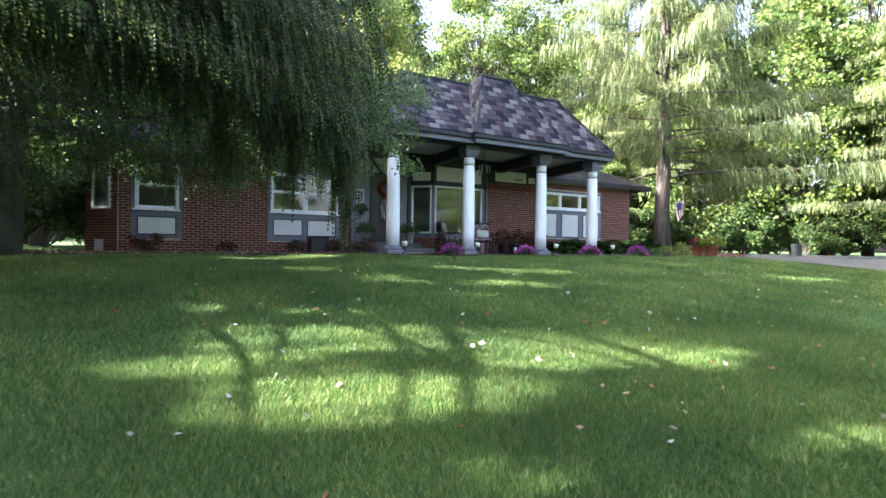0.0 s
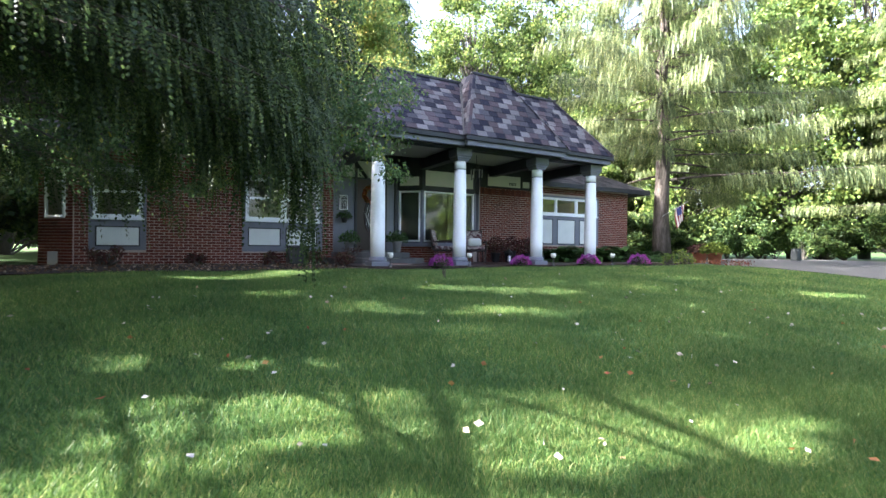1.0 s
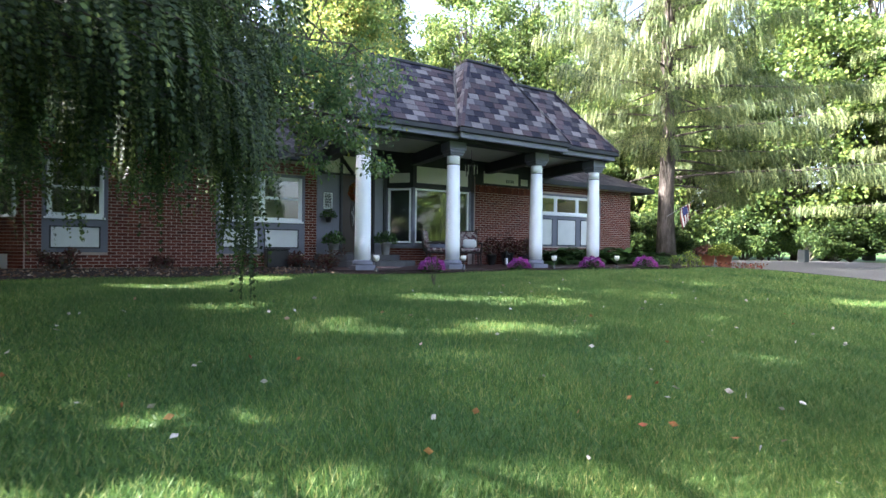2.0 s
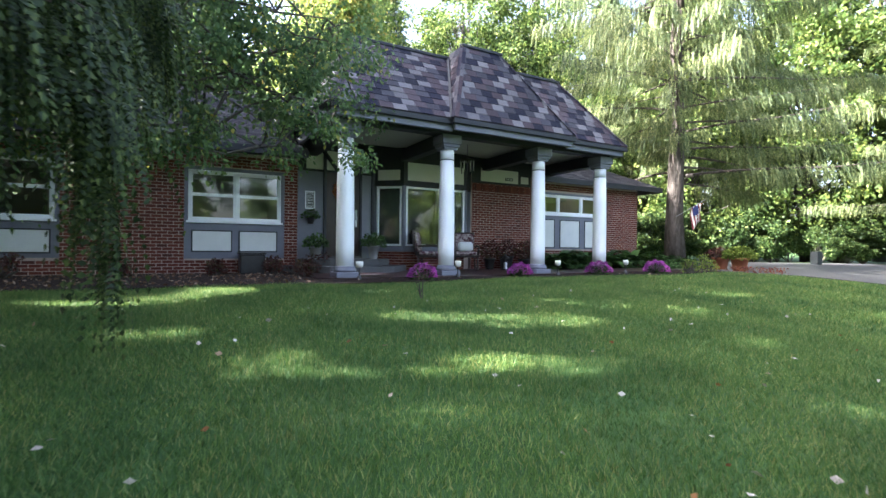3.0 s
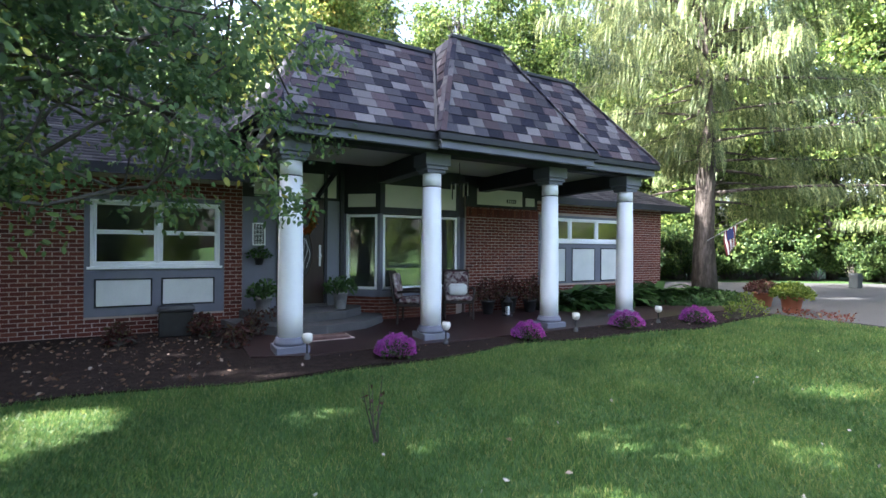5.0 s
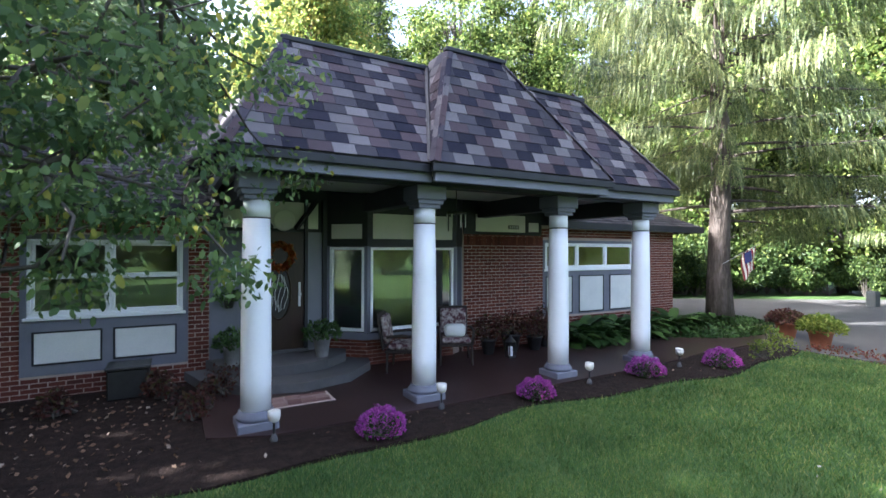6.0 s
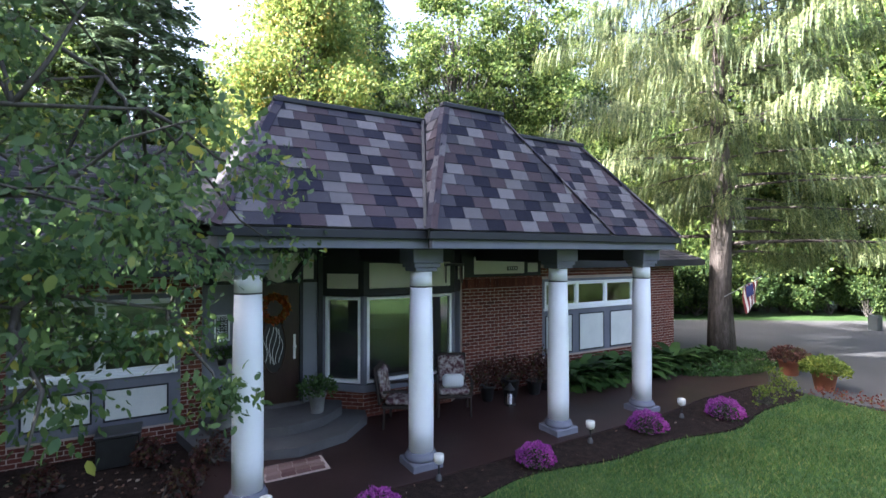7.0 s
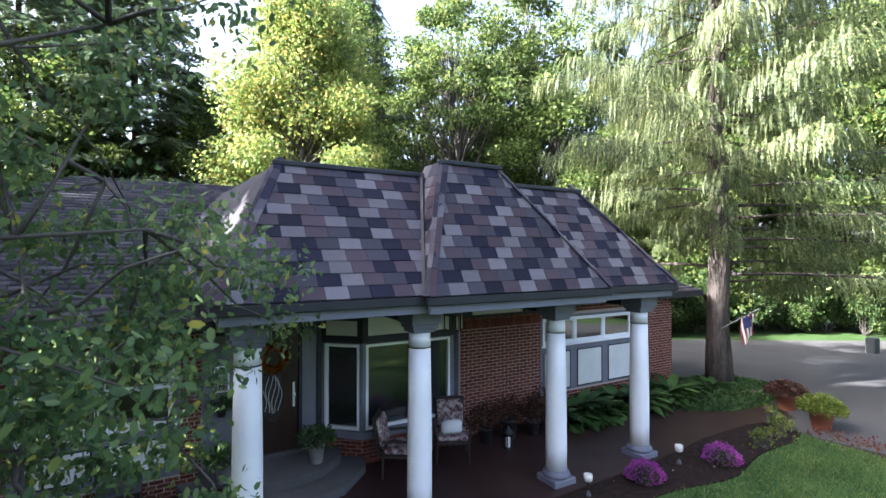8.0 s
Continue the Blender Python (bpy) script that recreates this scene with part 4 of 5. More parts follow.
for p, q, top in ((BA, BB, 2.55), (BB, BC, 2.74), (BC, BD, 2.55)):
    L = math.dist(p, q)
    part("post", on_face(p, q, box(0.0, 0.06, 0.0, 0.1, 0.62, 2.16)), M_TRIM, bay)
    part("post", on_face(p, q, box(L - 0.06, L, 0.0, 0.1, 0.62, 2.16)), M_TRIM, bay)
    if L > 0.5:
        part("window_frame", on_face(p, q, frame_bars(0.062, L - 0.062, 0.64, 2.14, 0.0, 0.09, 0.05)), M_WHITE, bay)
        g = part("pane", on_face(p, q, box(0.1, L - 0.1, 0.04, 0.046, 0.68, 2.1)), M_GLASS, bay)
        g.visible_shadow = False
        part("panel", on_face(p, q, box(0.1, L - 0.1, -0.012, -0.002, 2.29, top, 0.003)), M_CREAM, bay, "cream panel above the glass")
# curtains seen inside the bay
cur = bmesh.new()
for i in range(9):
    box(8.28 + 0.045 * i, 8.32 + 0.045 * i, 14.2 + 0.02 * (i % 2), 14.23 + 0.02 * (i % 2), 0.6, 2.2, bm=cur)
tagged(part("curtain", cur, M_DARKTRIM), "dark drawn curtain inside the bay window", "curtain")

# boarding left of the bay: brick pier, grey panel with a little window, door, posts
for x0, x1 in ((5.4, 5.47), (6.3, 6.36), (6.62, 6.7)):
    tagged(part("trim_post", box(x0, x1, WL - 0.07, WL + 0.018, 0.3, 2.97, 0.004), M_DARKTRIM), "dark grey upright porch post", "trim", kind="structure")
side = panel_board("panel_board_4", 4.8, 5.398, 0.3, 2.4, WL, [], "grey wall panel beside the front door")
part("little_window_frame", frame_bars(4.97, 5.2, 1.5, 1.92, WL - 0.04, WL - 0.016, 0.025, 0.002), M_WHITE, side, "small white ornamental window frame")
grille = bmesh.new()
for i in range(3):
    for j in range(5):
        tube([(5.03 + 0.055 * i + 0.018 * math.cos(a), WL - 0.03, 1.56 + 0.075 * j + 0.024 * math.sin(a)) for a in np.linspace(0, 6.0, 9)], 0.006, 4, grille)
part("scroll_grille", grille, M_WHITE, side, "white scrolled ironwork")
part("dark_backing", box(4.995, 5.175, WL - 0.02, WL - 0.0155, 1.525, 1.895), M_BLACK, side)
panel_board("panel_board_5", 6.362, 6.618, 0.3, 2.4, WL, [], "pale grey side panel beside the front door", surface("pale_grey_paint", [(0.16, 0.17, 0.2), (0.2, 0.21, 0.24)], 3, 0.55, 0.1, 60))
door = thing("door_1", (5.88, WL, 0.33), "dark brown front door with oval glass and wreath", "door", kind="structure")
leafd = part("door_leaf", box(5.475, 6.295, WL - 0.03, WL + 0.015, 0.37, 2.4, 0.004), M_DOOR, door)
oval = bmesh.new()
tube([(5.88 + 0.19 * math.cos(a), WL - 0.035, 1.35 + 0.46 * math.sin(a)) for a in np.linspace(0, 2 * math.pi, 33)], 0.018, 6, oval)
part("oval_rim", oval, M_DOOR, leafd)
og = bmesh.new()
vs = [og.verts.new((5.88 + 0.185 * math.cos(a), WL - 0.034, 1.35 + 0.455 * math.sin(a))) for a in np.linspace(0, 2 * math.pi, 32, endpoint=False)]
og.faces.new(vs)
part("oval_pane", og, M_BLACK, leafd, "dark leaded glass")
lead = bmesh.new()
for k in range(6):
    tube([(5.74 + 0.05 * k + 0.035 * math.sin(u * 6 + k), WL - 0.038, 1.02 + 0.66 * u + 0.04 * abs(2.5 - k) * (0.5 - u)) for u in np.linspace(0, 1, 9)], 0.005, 4, lead)
part("leading", lead, M_PANEL, leafd, "pale curved leading")
part("door_handle", lathe([(0.012, 0), (0.03, 0.01), (0.034, 0.03), (0.02, 0.06)], (6.22, WL - 0.06, 1.28), 12), M_PANEL, leafd, "pale metal knob")
part("door_plate", box(6.2, 6.24, WL - 0.04, WL - 0.031, 1.1, 1.52, 0.002), M_PANEL, leafd)
part("threshold", box(5.4, 6.36, WL - 0.12, WL - 0.032, 0.32, 0.37, 0.004), M_CONCRETE, door)
wreath = leaves(np.array([(5.88 + 0.2 * math.cos(a) + 0.02 * math.sin(9 * a), WL - 0.06, 1.98 + 0.2 * math.sin(a)) for a in np.linspace(0, 25, 620)]), 0.055, 0.2, None, 9)
M_AUTUMN = leafy("autumn_leaves", [(0.0, (0.2, 0.04, 0.015)), (0.5, (0.35, 0.1, 0.02)), (1.0, (0.12, 0.1, 0.02))], 0.2)
tagged(soup("wreath", *wreath, M_AUTUMN), "round wreath of rust-red autumn leaves on the door", "wreath")
part("panel", box(5.0, 6.55, WL - 0.012, WL + 0.018, 2.46, 2.92, 0.003), M_CREAM, door, "cream panel over the door")
brace = bmesh.new()
tube([(5.35, WL - 0.05, 2.95), (5.75, WL - 0.05, 2.45)], 0.05, 4, brace)
tube([(6.5, WL - 0.05, 2.95), (6.15, WL - 0.05, 2.45)], 0.05, 4, brace)
part("brace", brace, M_DARKTRIM, door)
clock = thing("wall_plaque", (5.95, WL - 0.1, 2.6), "round cream plaque above the front door", "plaque")
pl = lathe([(0.17, 0), (0.185, 0.01), (0.185, 0.03), (0.16, 0.04)], (0, 0, 0), 32)
bmesh.ops.transform(pl, matrix=Matrix.Translation((5.95, WL - 0.03, 2.6)) @ Matrix.Rotation(radians(90), 4, "X"), verts=pl.verts)
part("disc", pl, M_CREAM, clock)
# boards above the porch brick wall
tagged(part("trim_frieze", box(9.43, 11.5, WR - 0.02, WR + 0.015, 2.42, 2.9, 0.004), M_DARKTRIM), "dark grey frieze board", "trim", kind="structure")
pn = thing("frieze_panel", (10.3, WR, 2.47), "cream frieze panel with a small number plaque", "wall panel", kind="structure")
part("panel", box(9.72, 11.02, WR - 0.034, WR - 0.022, 2.48, 2.84, 0.004), M_CREAM, pn)
part("plaque", box(10.55, 10.83, WR - 0.044, WR - 0.035, 2.55, 2.63, 0.003), M_DARKTRIM, pn, "small dark plaque")
for i in range(4):
    part("bar", box(10.585 + 0.06 * i, 10.615 + 0.06 * i, WR - 0.048, WR - 0.0445, 2.565, 2.615), M_PANEL, pn)
tagged(part("trim_frieze", box(11.12, 11.4, WR - 0.034, WR - 0.022, 2.5, 2.7, 0.003), M_CREAM), "small cream frieze panel", "trim", kind="structure")
# narrow window on the angled corner wall
cw = thing("window_4", (-1.35, 14.85, 1.05), "narrow white window on the angled corner", "window", kind="structure")
part("window_frame", on_face((-1.75, WL + 0.75), (-1.0, WL), frame_bars(0.25, 0.85, 1.05, 2.2, -0.05, 0.02, 0.06)), M_WHITE, cw)
part("pane", on_face((-1.75, WL + 0.75), (-1.0, WL), box(0.3, 0.8, -0.02, -0.012, 1.1, 2.15)), M_GLASS, cw)

# ---- stoop and mat ----
def arc_slab(cx, cy, rx, ry, z0, z1):
    return prism([(cx + rx * math.cos(a), cy + ry * math.sin(a)) for a in np.linspace(math.pi, 2 * math.pi, 7)], z0, z1)


tagged(part("step_lower", arc_slab(5.95, WL - 0.02, 1.5, 1.55, 0.03, 0.17), M_CONCRETE), "curved grey concrete lower step", "step", kind="structure")
tagged(part("step_upper", arc_slab(5.9, WL - 0.025, 1.15, 1.05, 0.175, 0.32), M_CONCRETE), "curved grey concrete landing at the door", "step", kind="structure")
mat = thing("doormat", (5.9, 12.6, 0.04), "worn reddish brick-patterned mat before the steps", "mat")
part("backing", box(5.4, 6.23, 12.36, 12.82, 0.037, 0.046), M_MORTAR, mat)
M_PAVER = pieces("faded_red_paver", [(0.0, (0.12, 0.06, 0.055)), (0.5, (0.2, 0.125, 0.11)), (1.0, (0.28, 0.2, 0.18))])
tile_bm = box(-0.5, 0.5, -0.5, 0.5, -0.5, 0.5)
tile_me = bpy.data.meshes.new("tile")
tile_bm.to_mesh(tile_me)
tile_bm.free()
tile_me.materials.append(M_PAVER)
for i in range(4):
    for j in range(4):
        o = new("tile", tile_me)
        o.parent = mat
        o.matrix_local = Matrix.Translation((5.51 + 0.19 * i + 0.02 * (j % 2) - 5.9, 12.435 + 0.103 * j - 12.6, 0.012)) @ Matrix.Diagonal((0.18, 0.094, 0.01, 1))

# ---- porch furniture and small things ----
M_CUSHION = surface("plum_and_cream_floral_fabric", [(0.06, 0.022, 0.032), (0.085, 0.035, 0.045), (0.36, 0.31, 0.3), (0.5, 0.46, 0.45)], 11, 0.9, 0.2, 26, 0.2)
M_WOODCHAIR = surface("dark_wicker", [(0.015, 0.01, 0.009), (0.035, 0.024, 0.02)], 12, 0.7, 0.6, 60)


def armchair(at, turn):
    c = thing("porch_chair", (0, 0, 0), "dark wicker porch armchair with patterned cushions", "chair", "chairs on the porch")
    for sx in (-1, 1):
        for y in (-0.27, 0.27):
            part("leg", tube([(sx * 0.29, y, 0), (sx * 0.28, y * 0.95, 0.36)], 0.022, 8), M_WOODCHAIR, c)
        part("arm", tube([(sx * 0.3, 0.27, 0.6), (sx * 0.31, 0.0, 0.63), (sx * 0.31, -0.25, 0.61), (sx * 0.3, -0.3, 0.5), (sx * 0.29, -0.27, 0.36)], 0.026, 8), M_WOODCHAIR, c)
    part("seat_frame", box(-0.3, 0.3, -0.3, 0.3, 0.33, 0.38, 0.01), M_WOODCHAIR, c)
    part("seat", box(-0.27, 0.27, -0.29, 0.25, 0.385, 0.48, 0.03), M_CUSHION, c, "patterned seat cushion")
    bk = box(-0.28, 0.28, 0.0, 0.04, 0.38, 1.0, 0.015)
    bmesh.ops.transform(bk, matrix=Matrix.Translation((0, 0.26, 0)) @ Matrix.Rotation(radians(-9), 4, "X"), verts=bk.verts)
    part("backrest", bk, M_WOODCHAIR, c)
    cu = box(-0.25, 0.25, -0.09, -0.005, 0.47, 0.95, 0.03)
    bmesh.ops.transform(cu, matrix=Matrix.Translation((0, 0.26, 0)) @ Matrix.Rotation(radians(-9), 4, "X"), verts=cu.verts)
    part("back_cushion", cu, M_CUSHION, c, "patterned back cushion")
    c.matrix_basis = Matrix.Translation(at) @ Matrix.Rotation(turn, 4, "Z")
    return c


chair = armchair((7.78, 13.42, 0.036), radians(55))
chair2 = copy_thing(chair, Matrix.Translation((8.82, 13.5, 0.036)) @ Matrix.Rotation(radians(-25), 4, "Z"))
pw = box(-0.19, 0.19, -0.06, 0.06, -0.12, 0.12, 0.05)
bmesh.ops.transform(pw, matrix=Matrix.Translation((8.74, 13.37, 0.64)) @ Matrix.Rotation(radians(-25), 4, "Z") @ Matrix.Rotation(radians(-12), 4, "X"), verts=pw.verts)
tagged(part("pillow", pw, M_PANEL, None, "", True), "pale cushion propped on the porch chair", "pillow")


def potted(at, r, h, material, leaf_mat, n, size, spread_, tall_, label, seed, name="plant_pot", up=1.5):
    t = thing(name, at, label, "potted plant")
    part("pot", lathe([(r * 0.68, 0.0), (r * 0.72, 0.02), (r * 0.95, h * 0.85), (r * 1.06, h * 0.86), (r * 1.06, h), (r * 0.9, h), (r * 0.85, h * 0.9)], at, 20), material, t, "", True)
    rr = np.random.default_rng(seed)
    a, q = rr.uniform(0, 6.283, n), np.sqrt(rr.uniform(0, 1, n)) * spread_
    z = at[2] + h * 0.9 + rr.uniform(0, 1, n) ** 0.7 * tall_ * (1 - 0.6 * (q / spread_) ** 2)
    p = np.stack([at[0] + np.cos(a) * q, at[1] + np.sin(a) * q, z], 1)
    v, tr = leaves(p, size, -up * 0.3, np.stack([np.cos(a), np.sin(a), np.full(n, 0.4)], 1) * 0.7, seed)
    soup("foliage", v, tr, leaf_mat, t)
    st = bmesh.new()
    for i in range(12):
        k = i * n // 12
        tube([(at[0] + (p[k][0] - at[0]) * 0.2, at[1] + (p[k][1] - at[1]) * 0.2, at[2] + h * 0.85), tuple(p[k])], [0.008, 0.003], 4, st)
    part("stem", st, M_GREYBARK, t)
    return t


M_LIME = leafy("lime_green_leaves", [(0.0, (0.09, 0.14, 0.025)), (0.6, (0.17, 0.23, 0.04)), (1.0, (0.28, 0.32, 0.07))], 0.4)
M_REDLEAF = leafy("red_bedding_leaves", [(0.0, (0.08, 0.018, 0.014)), (0.6, (0.14, 0.03, 0.022)), (1.0, (0.1, 0.09, 0.03))], 0.3)
M_RUST = leafy("dark_rust_leaves", [(0.0, (0.04, 0.015, 0.015)), (0.7, (0.09, 0.03, 0.025)), (1.0, (0.06, 0.07, 0.02))], 0.2)
M_PURPLE = leafy("magenta_mum_petals", [(0.0, (0.24, 0.03, 0.26)), (0.6, (0.38, 0.07, 0.4)), (1.0, (0.52, 0.16, 0.5))], 0.2)
M_HOSTA = leafy("dark_green_hosta", [(0.0, (0.025, 0.06, 0.018)), (0.6, (0.05, 0.11, 0.03)), (1.0, (0.09, 0.17, 0.05))], 0.3)
M_CABINET = surface("dull_green_grey_steel", [(0.04, 0.05, 0.052), (0.06, 0.07, 0.072)], 4, 0.6, 0.1, 60)
M_URN = surface("weathered_pale_urn", [(0.16, 0.16, 0.165), (0.27, 0.27, 0.27)], 6, 0.8, 0.3, 50)
potted((16.4, 10.85, 0.0), 0.23, 0.4, M_TERRA, M_LIME, 1700, 0.045, 0.43, 0.38, "terracotta pot with bushy lime-green foliage by the driveway", 81)
potted((17.15, 11.85, 0.0), 0.24, 0.4, M_TERRA, M_RUST, 900, 0.05, 0.42, 0.34, "terracotta pot with dark trailing foliage by the driveway", 82)
potted((6.45, 13.85, 0.32), 0.14, 0.32, M_URN, M_HOSTA, 420, 0.045, 0.3, 0.32, "pale urn with green fern beside the door", 83)
potted((5.08, 13.9, 0.3), 0.14, 0.3, M_URN, M_HOSTA, 420, 0.045, 0.26, 0.34, "pale urn with leafy plant and red blooms beside the door", 84)
potted((5.08, WL - 0.115, 1.14), 0.09, 0.13, M_BLACK, M_HOSTA, 260, 0.035, 0.2, 0.22, "dark wall planter with trailing green leaves", 85, "wall_planter")
for i, (x, y, r_, h_) in enumerate([(9.75, 13.75, 0.15, 0.3), (10.35, 13.8, 0.2, 0.36), (10.85, 13.65, 0.16, 0.28), (11.3, 13.8, 0.2, 0.4)]):
    potted((x, y, 0.035), r_, h_, M_BLACK, M_RUST, 420, 0.04, 0.3, 0.55, "dark porch pot with reddish-brown plant against the brick", 90 + i)


def lantern(at):
    t = thing("lantern", at, "small dark lantern with a white candle on the patio", "lantern")
    x, y, z = at
    part("base", box(x - 0.08, x + 0.08, y - 0.08, y + 0.08, z, z + 0.03, 0.004), M_BLACK, t)
    for sx in (-1, 1):
        for sy in (-1, 1):
            part("post", box(x + sx * 0.07 - 0.007, x + sx * 0.07 + 0.007, y + sy * 0.07 - 0.007, y + sy * 0.07 + 0.007, z + 0.03, z + 0.3), M_BLACK, t)
    part("candle", lathe([(0.045, 0.03), (0.045, 0.2), (0.03, 0.205)], at, 14), M_WHITE, t, "white candle")
    part("cap", lathe([(0.11, 0.3), (0.04, 0.38), (0.012, 0.42)], at, 12), M_BLACK, t)


lantern((9.95, 13.3, 0.036))


def solar_light(at):
    t = thing("path_light", (0, 0, 0), "white cup-shaped path light on a stake in the bed", "garden light", "path lights along the bed")
    part("stake", lathe([(0.012, 0.0), (0.014, 0.28)], (0, 0, 0), 8), M_BLACK, t)
    part("foot", lathe([(0.04, 0.0), (0.045, 0.02), (0.03, 0.08), (0.018, 0.1)], (0, 0, 0), 14), M_CONCRETE, t, "grey stone foot", True)
    part("cup", lathe([(0.025, 0.26), (0.058, 0.285), (0.07, 0.34), (0.068, 0.41), (0.05, 0.42)], (0, 0, 0), 18), M_CREAM, t, "", True)
    t.matrix_basis = Matrix.Translation(at) @ Matrix.Diagonal((0.98, 0.98, 0.8, 1))
    return t


sl = solar_light((5.24, 11.36, 0.012))
for x, y in ((7.35, 11.4), (9.95, 11.3), (12.2, 11.3)):
    copy_thing(sl, Matrix.Translation((x, y, 0.012)))


def mum(at, s, seed):
    t = thing("chrysanthemum", at, "round clump of magenta chrysanthemums in the mulch bed", "flowers", "chrysanthemums along the bed")
    rr = np.random.default_rng(seed)
    d = unit(rr.normal(size=(1900, 3)))
    d[:, 2] = np.abs(d[:, 2])
    bump_ = 1 + 0.12 * np.sin(d[:, :1] * 9 + seed) * np.cos(d[:, 1:2] * 8)
    p = np.array(at) + d * np.array([0.3, 0.3, 0.27]) * s * bump_ * rr.uniform(0.86, 1.0, (1900, 1)) + np.array([0, 0, 0.06])
    v, tr = leaves(p, 0.022, -0.2, d * 1.2, seed, 1.2)
    soup("bloom_dome", v, tr, M_PURPLE, t)
    p2 = np.array(at) + d[:700] * np.array([0.29, 0.29, 0.2]) * s * rr.uniform(0.5, 0.9, (700, 1)) + np.array([0, 0, 0.04])
    v, tr = leaves(p2, 0.04, 0.0, d[:700], seed + 1)
    soup("foliage", v, tr, M_HOSTA, t, "dark green leaves")


for i, (x, y, s) in enumerate([(6.34, 10.98, 0.9), (8.75, 11.15, 0.85), (11.15, 11.2, 0.98), (12.9, 10.95, 1.02)]):
    mum((x, y, 0.0), s, 100 + i)


def hosta(at, s, seed):
    t = thing("hosta_plant", at, "low clump of broad dark green hosta leaves by the wall", "plant", "hostas along the wall")
    rr = np.random.default_rng(seed)
    V, T = [], []
    for i in range(84):
        a, el = rr.uniform(0, 6.283), rr.uniform(0.35, 1.35)
        o = np.array([math.cos(a), math.sin(a), 0])
        side_ = np.array([-o[1], o[0], 0])
        L = s * rr.uniform(0.4, 0.78)
        w = L * 0.14
        pts = [np.array(at) + o * L * u * math.cos(el * (1 - 0.5 * u)) + np.array([0, 0, 0.05 + L * (1.35 * u * math.sin(el) - 0.75 * u * u)]) for u in (0.15, 0.45, 0.75, 1.0)]
        ws_ = (0.15, 1.0, 0.8, 0.05)
        v = []
        for q, k in zip(pts, ws_):
            v += [q - side_ * w * k + np.array([0, 0, 0.02]), q, q + side_ * w * k + np.array([0, 0, 0.02])]
        n0 = len(V) * 12
        V.append(np.array(v))
        for j in range(3):
            for k in range(2):
                p_ = n0 + j * 3 + k
                T += [(p_, p_ + 1, p_ + 4), (p_, p_ + 4, p_ + 3)]
    soup("foliage", np.concatenate(V), np.array(T), M_HOSTA, t)


for i in range(9):
    hosta((11.9 + 0.42 * i, 13.68 + 0.12 * math.sin(i * 2.1), 0.02), 1.0 + 0.2 * math.sin(i * 1.7), 120 + i)
for i in range(5):
    hosta((15.2 + 0.4 * i, 13.5 + 0.1 * math.sin(i), 0.02), 0.85, 140 + i)
# ivy round the spruce
rr = np.random.default_rng(8)
n_ = 9000
th = rr.uniform(0, 6.283, n_)
q_ = np.sqrt(rr.uniform(0.03, 1, n_))
px_, py_ = 16.9 + 2.3 * q_ * np.cos(th), 13.5 + 1.25 * q_ * np.sin(th)
ok = (py_ < 14.1) | (px_ > 16.3)
P_ = np.stack([px_, py_, 0.03 + 0.3 * rr.uniform(0, 1, n_) * (1.05 - q_ ** 2)], 1)[ok]
tagged(soup("ivy", *leaves(P_, 0.05, -0.3, None, 5), M_HOSTA), "dark green ground cover round the spruce foot", "ground cover", kind="stuff")
# red bedding plants and wisps beside the pots
P_ = np.stack([rr.normal(15.95, 0.2, 320), rr.uniform(9.5, 10.8, 320), rr.uniform(0.02, 0.16, 320)], 1)
tagged(soup("red_bedding_plants", *leaves(P_, 0.035, -0.5, None, 6), M_REDLEAF), "low red bedding plants at the bed's end", "flowers", kind="stuff")
for i, (x, y, s) in enumerate([(14.3, 11.0, 0.3), (15.2, 11.1, 0.36), (15.6, 11.35, 0.4)]):
    shrub((x, y, 0.0), s, s * 1.3, 260, 0.035, M_LIME, "small yellow-green tuft in the mulch bed", 150 + i, "bed_plant")
for i, (x, y, s) in enumerate([(4.9, 13.4, 0.4), (4.2, 13.7, 0.35), (3.0, 13.5, 0.3), (-0.3, 13.7, 0.4), (1.4, 13.6, 0.25), (4.5, 12.6, 0.3)]):
    shrub((x, y, 0.0), s, s * 1.2, 420, 0.04, M_RUST, "low dark shrub in the mulch bed before the wall", 160 + i, "bed_plant")
# edging stones of the raised bed
M_STONE = pieces("edging_stone", [(0.0, (0.09, 0.05, 0.045)), (1.0, (0.2, 0.13, 0.11))])
st_bm = box(-0.5, 0.5, -0.5, 0.5, 0, 1.0, 0.08)
st_me = bpy.data.meshes.new("stone")
st_bm.to_mesh(st_me)
st_bm.free()
st_me.materials.append(M_STONE)
edging = thing("bed_edging", (14.5, 13.25, 0.0), "curved row of brown stones edging the hosta bed", "edging")
for i in range(13, 26):
    u = i / 25
    x, y = 11.75 + 6.3 * u, 13.28 + 0.05 * math.sin(u * 9) - 0.75 * max(0, u - 0.62) ** 1.5 * 4
    o = new("stone", st_me)
    o.parent = edging
    o.matrix_local = Matrix.Translation((x - 14.5, y - 13.25, 0.03)) @ Matrix.Rotation(-0.5 * max(0, u - 0.62) * 2 + rr.normal() * 0.05, 4, "Z") @ Matrix.Diagonal((0.235, 0.12 + 0.02 * rr.uniform(), 0.11 + 0.03 * rr.uniform(), 1))
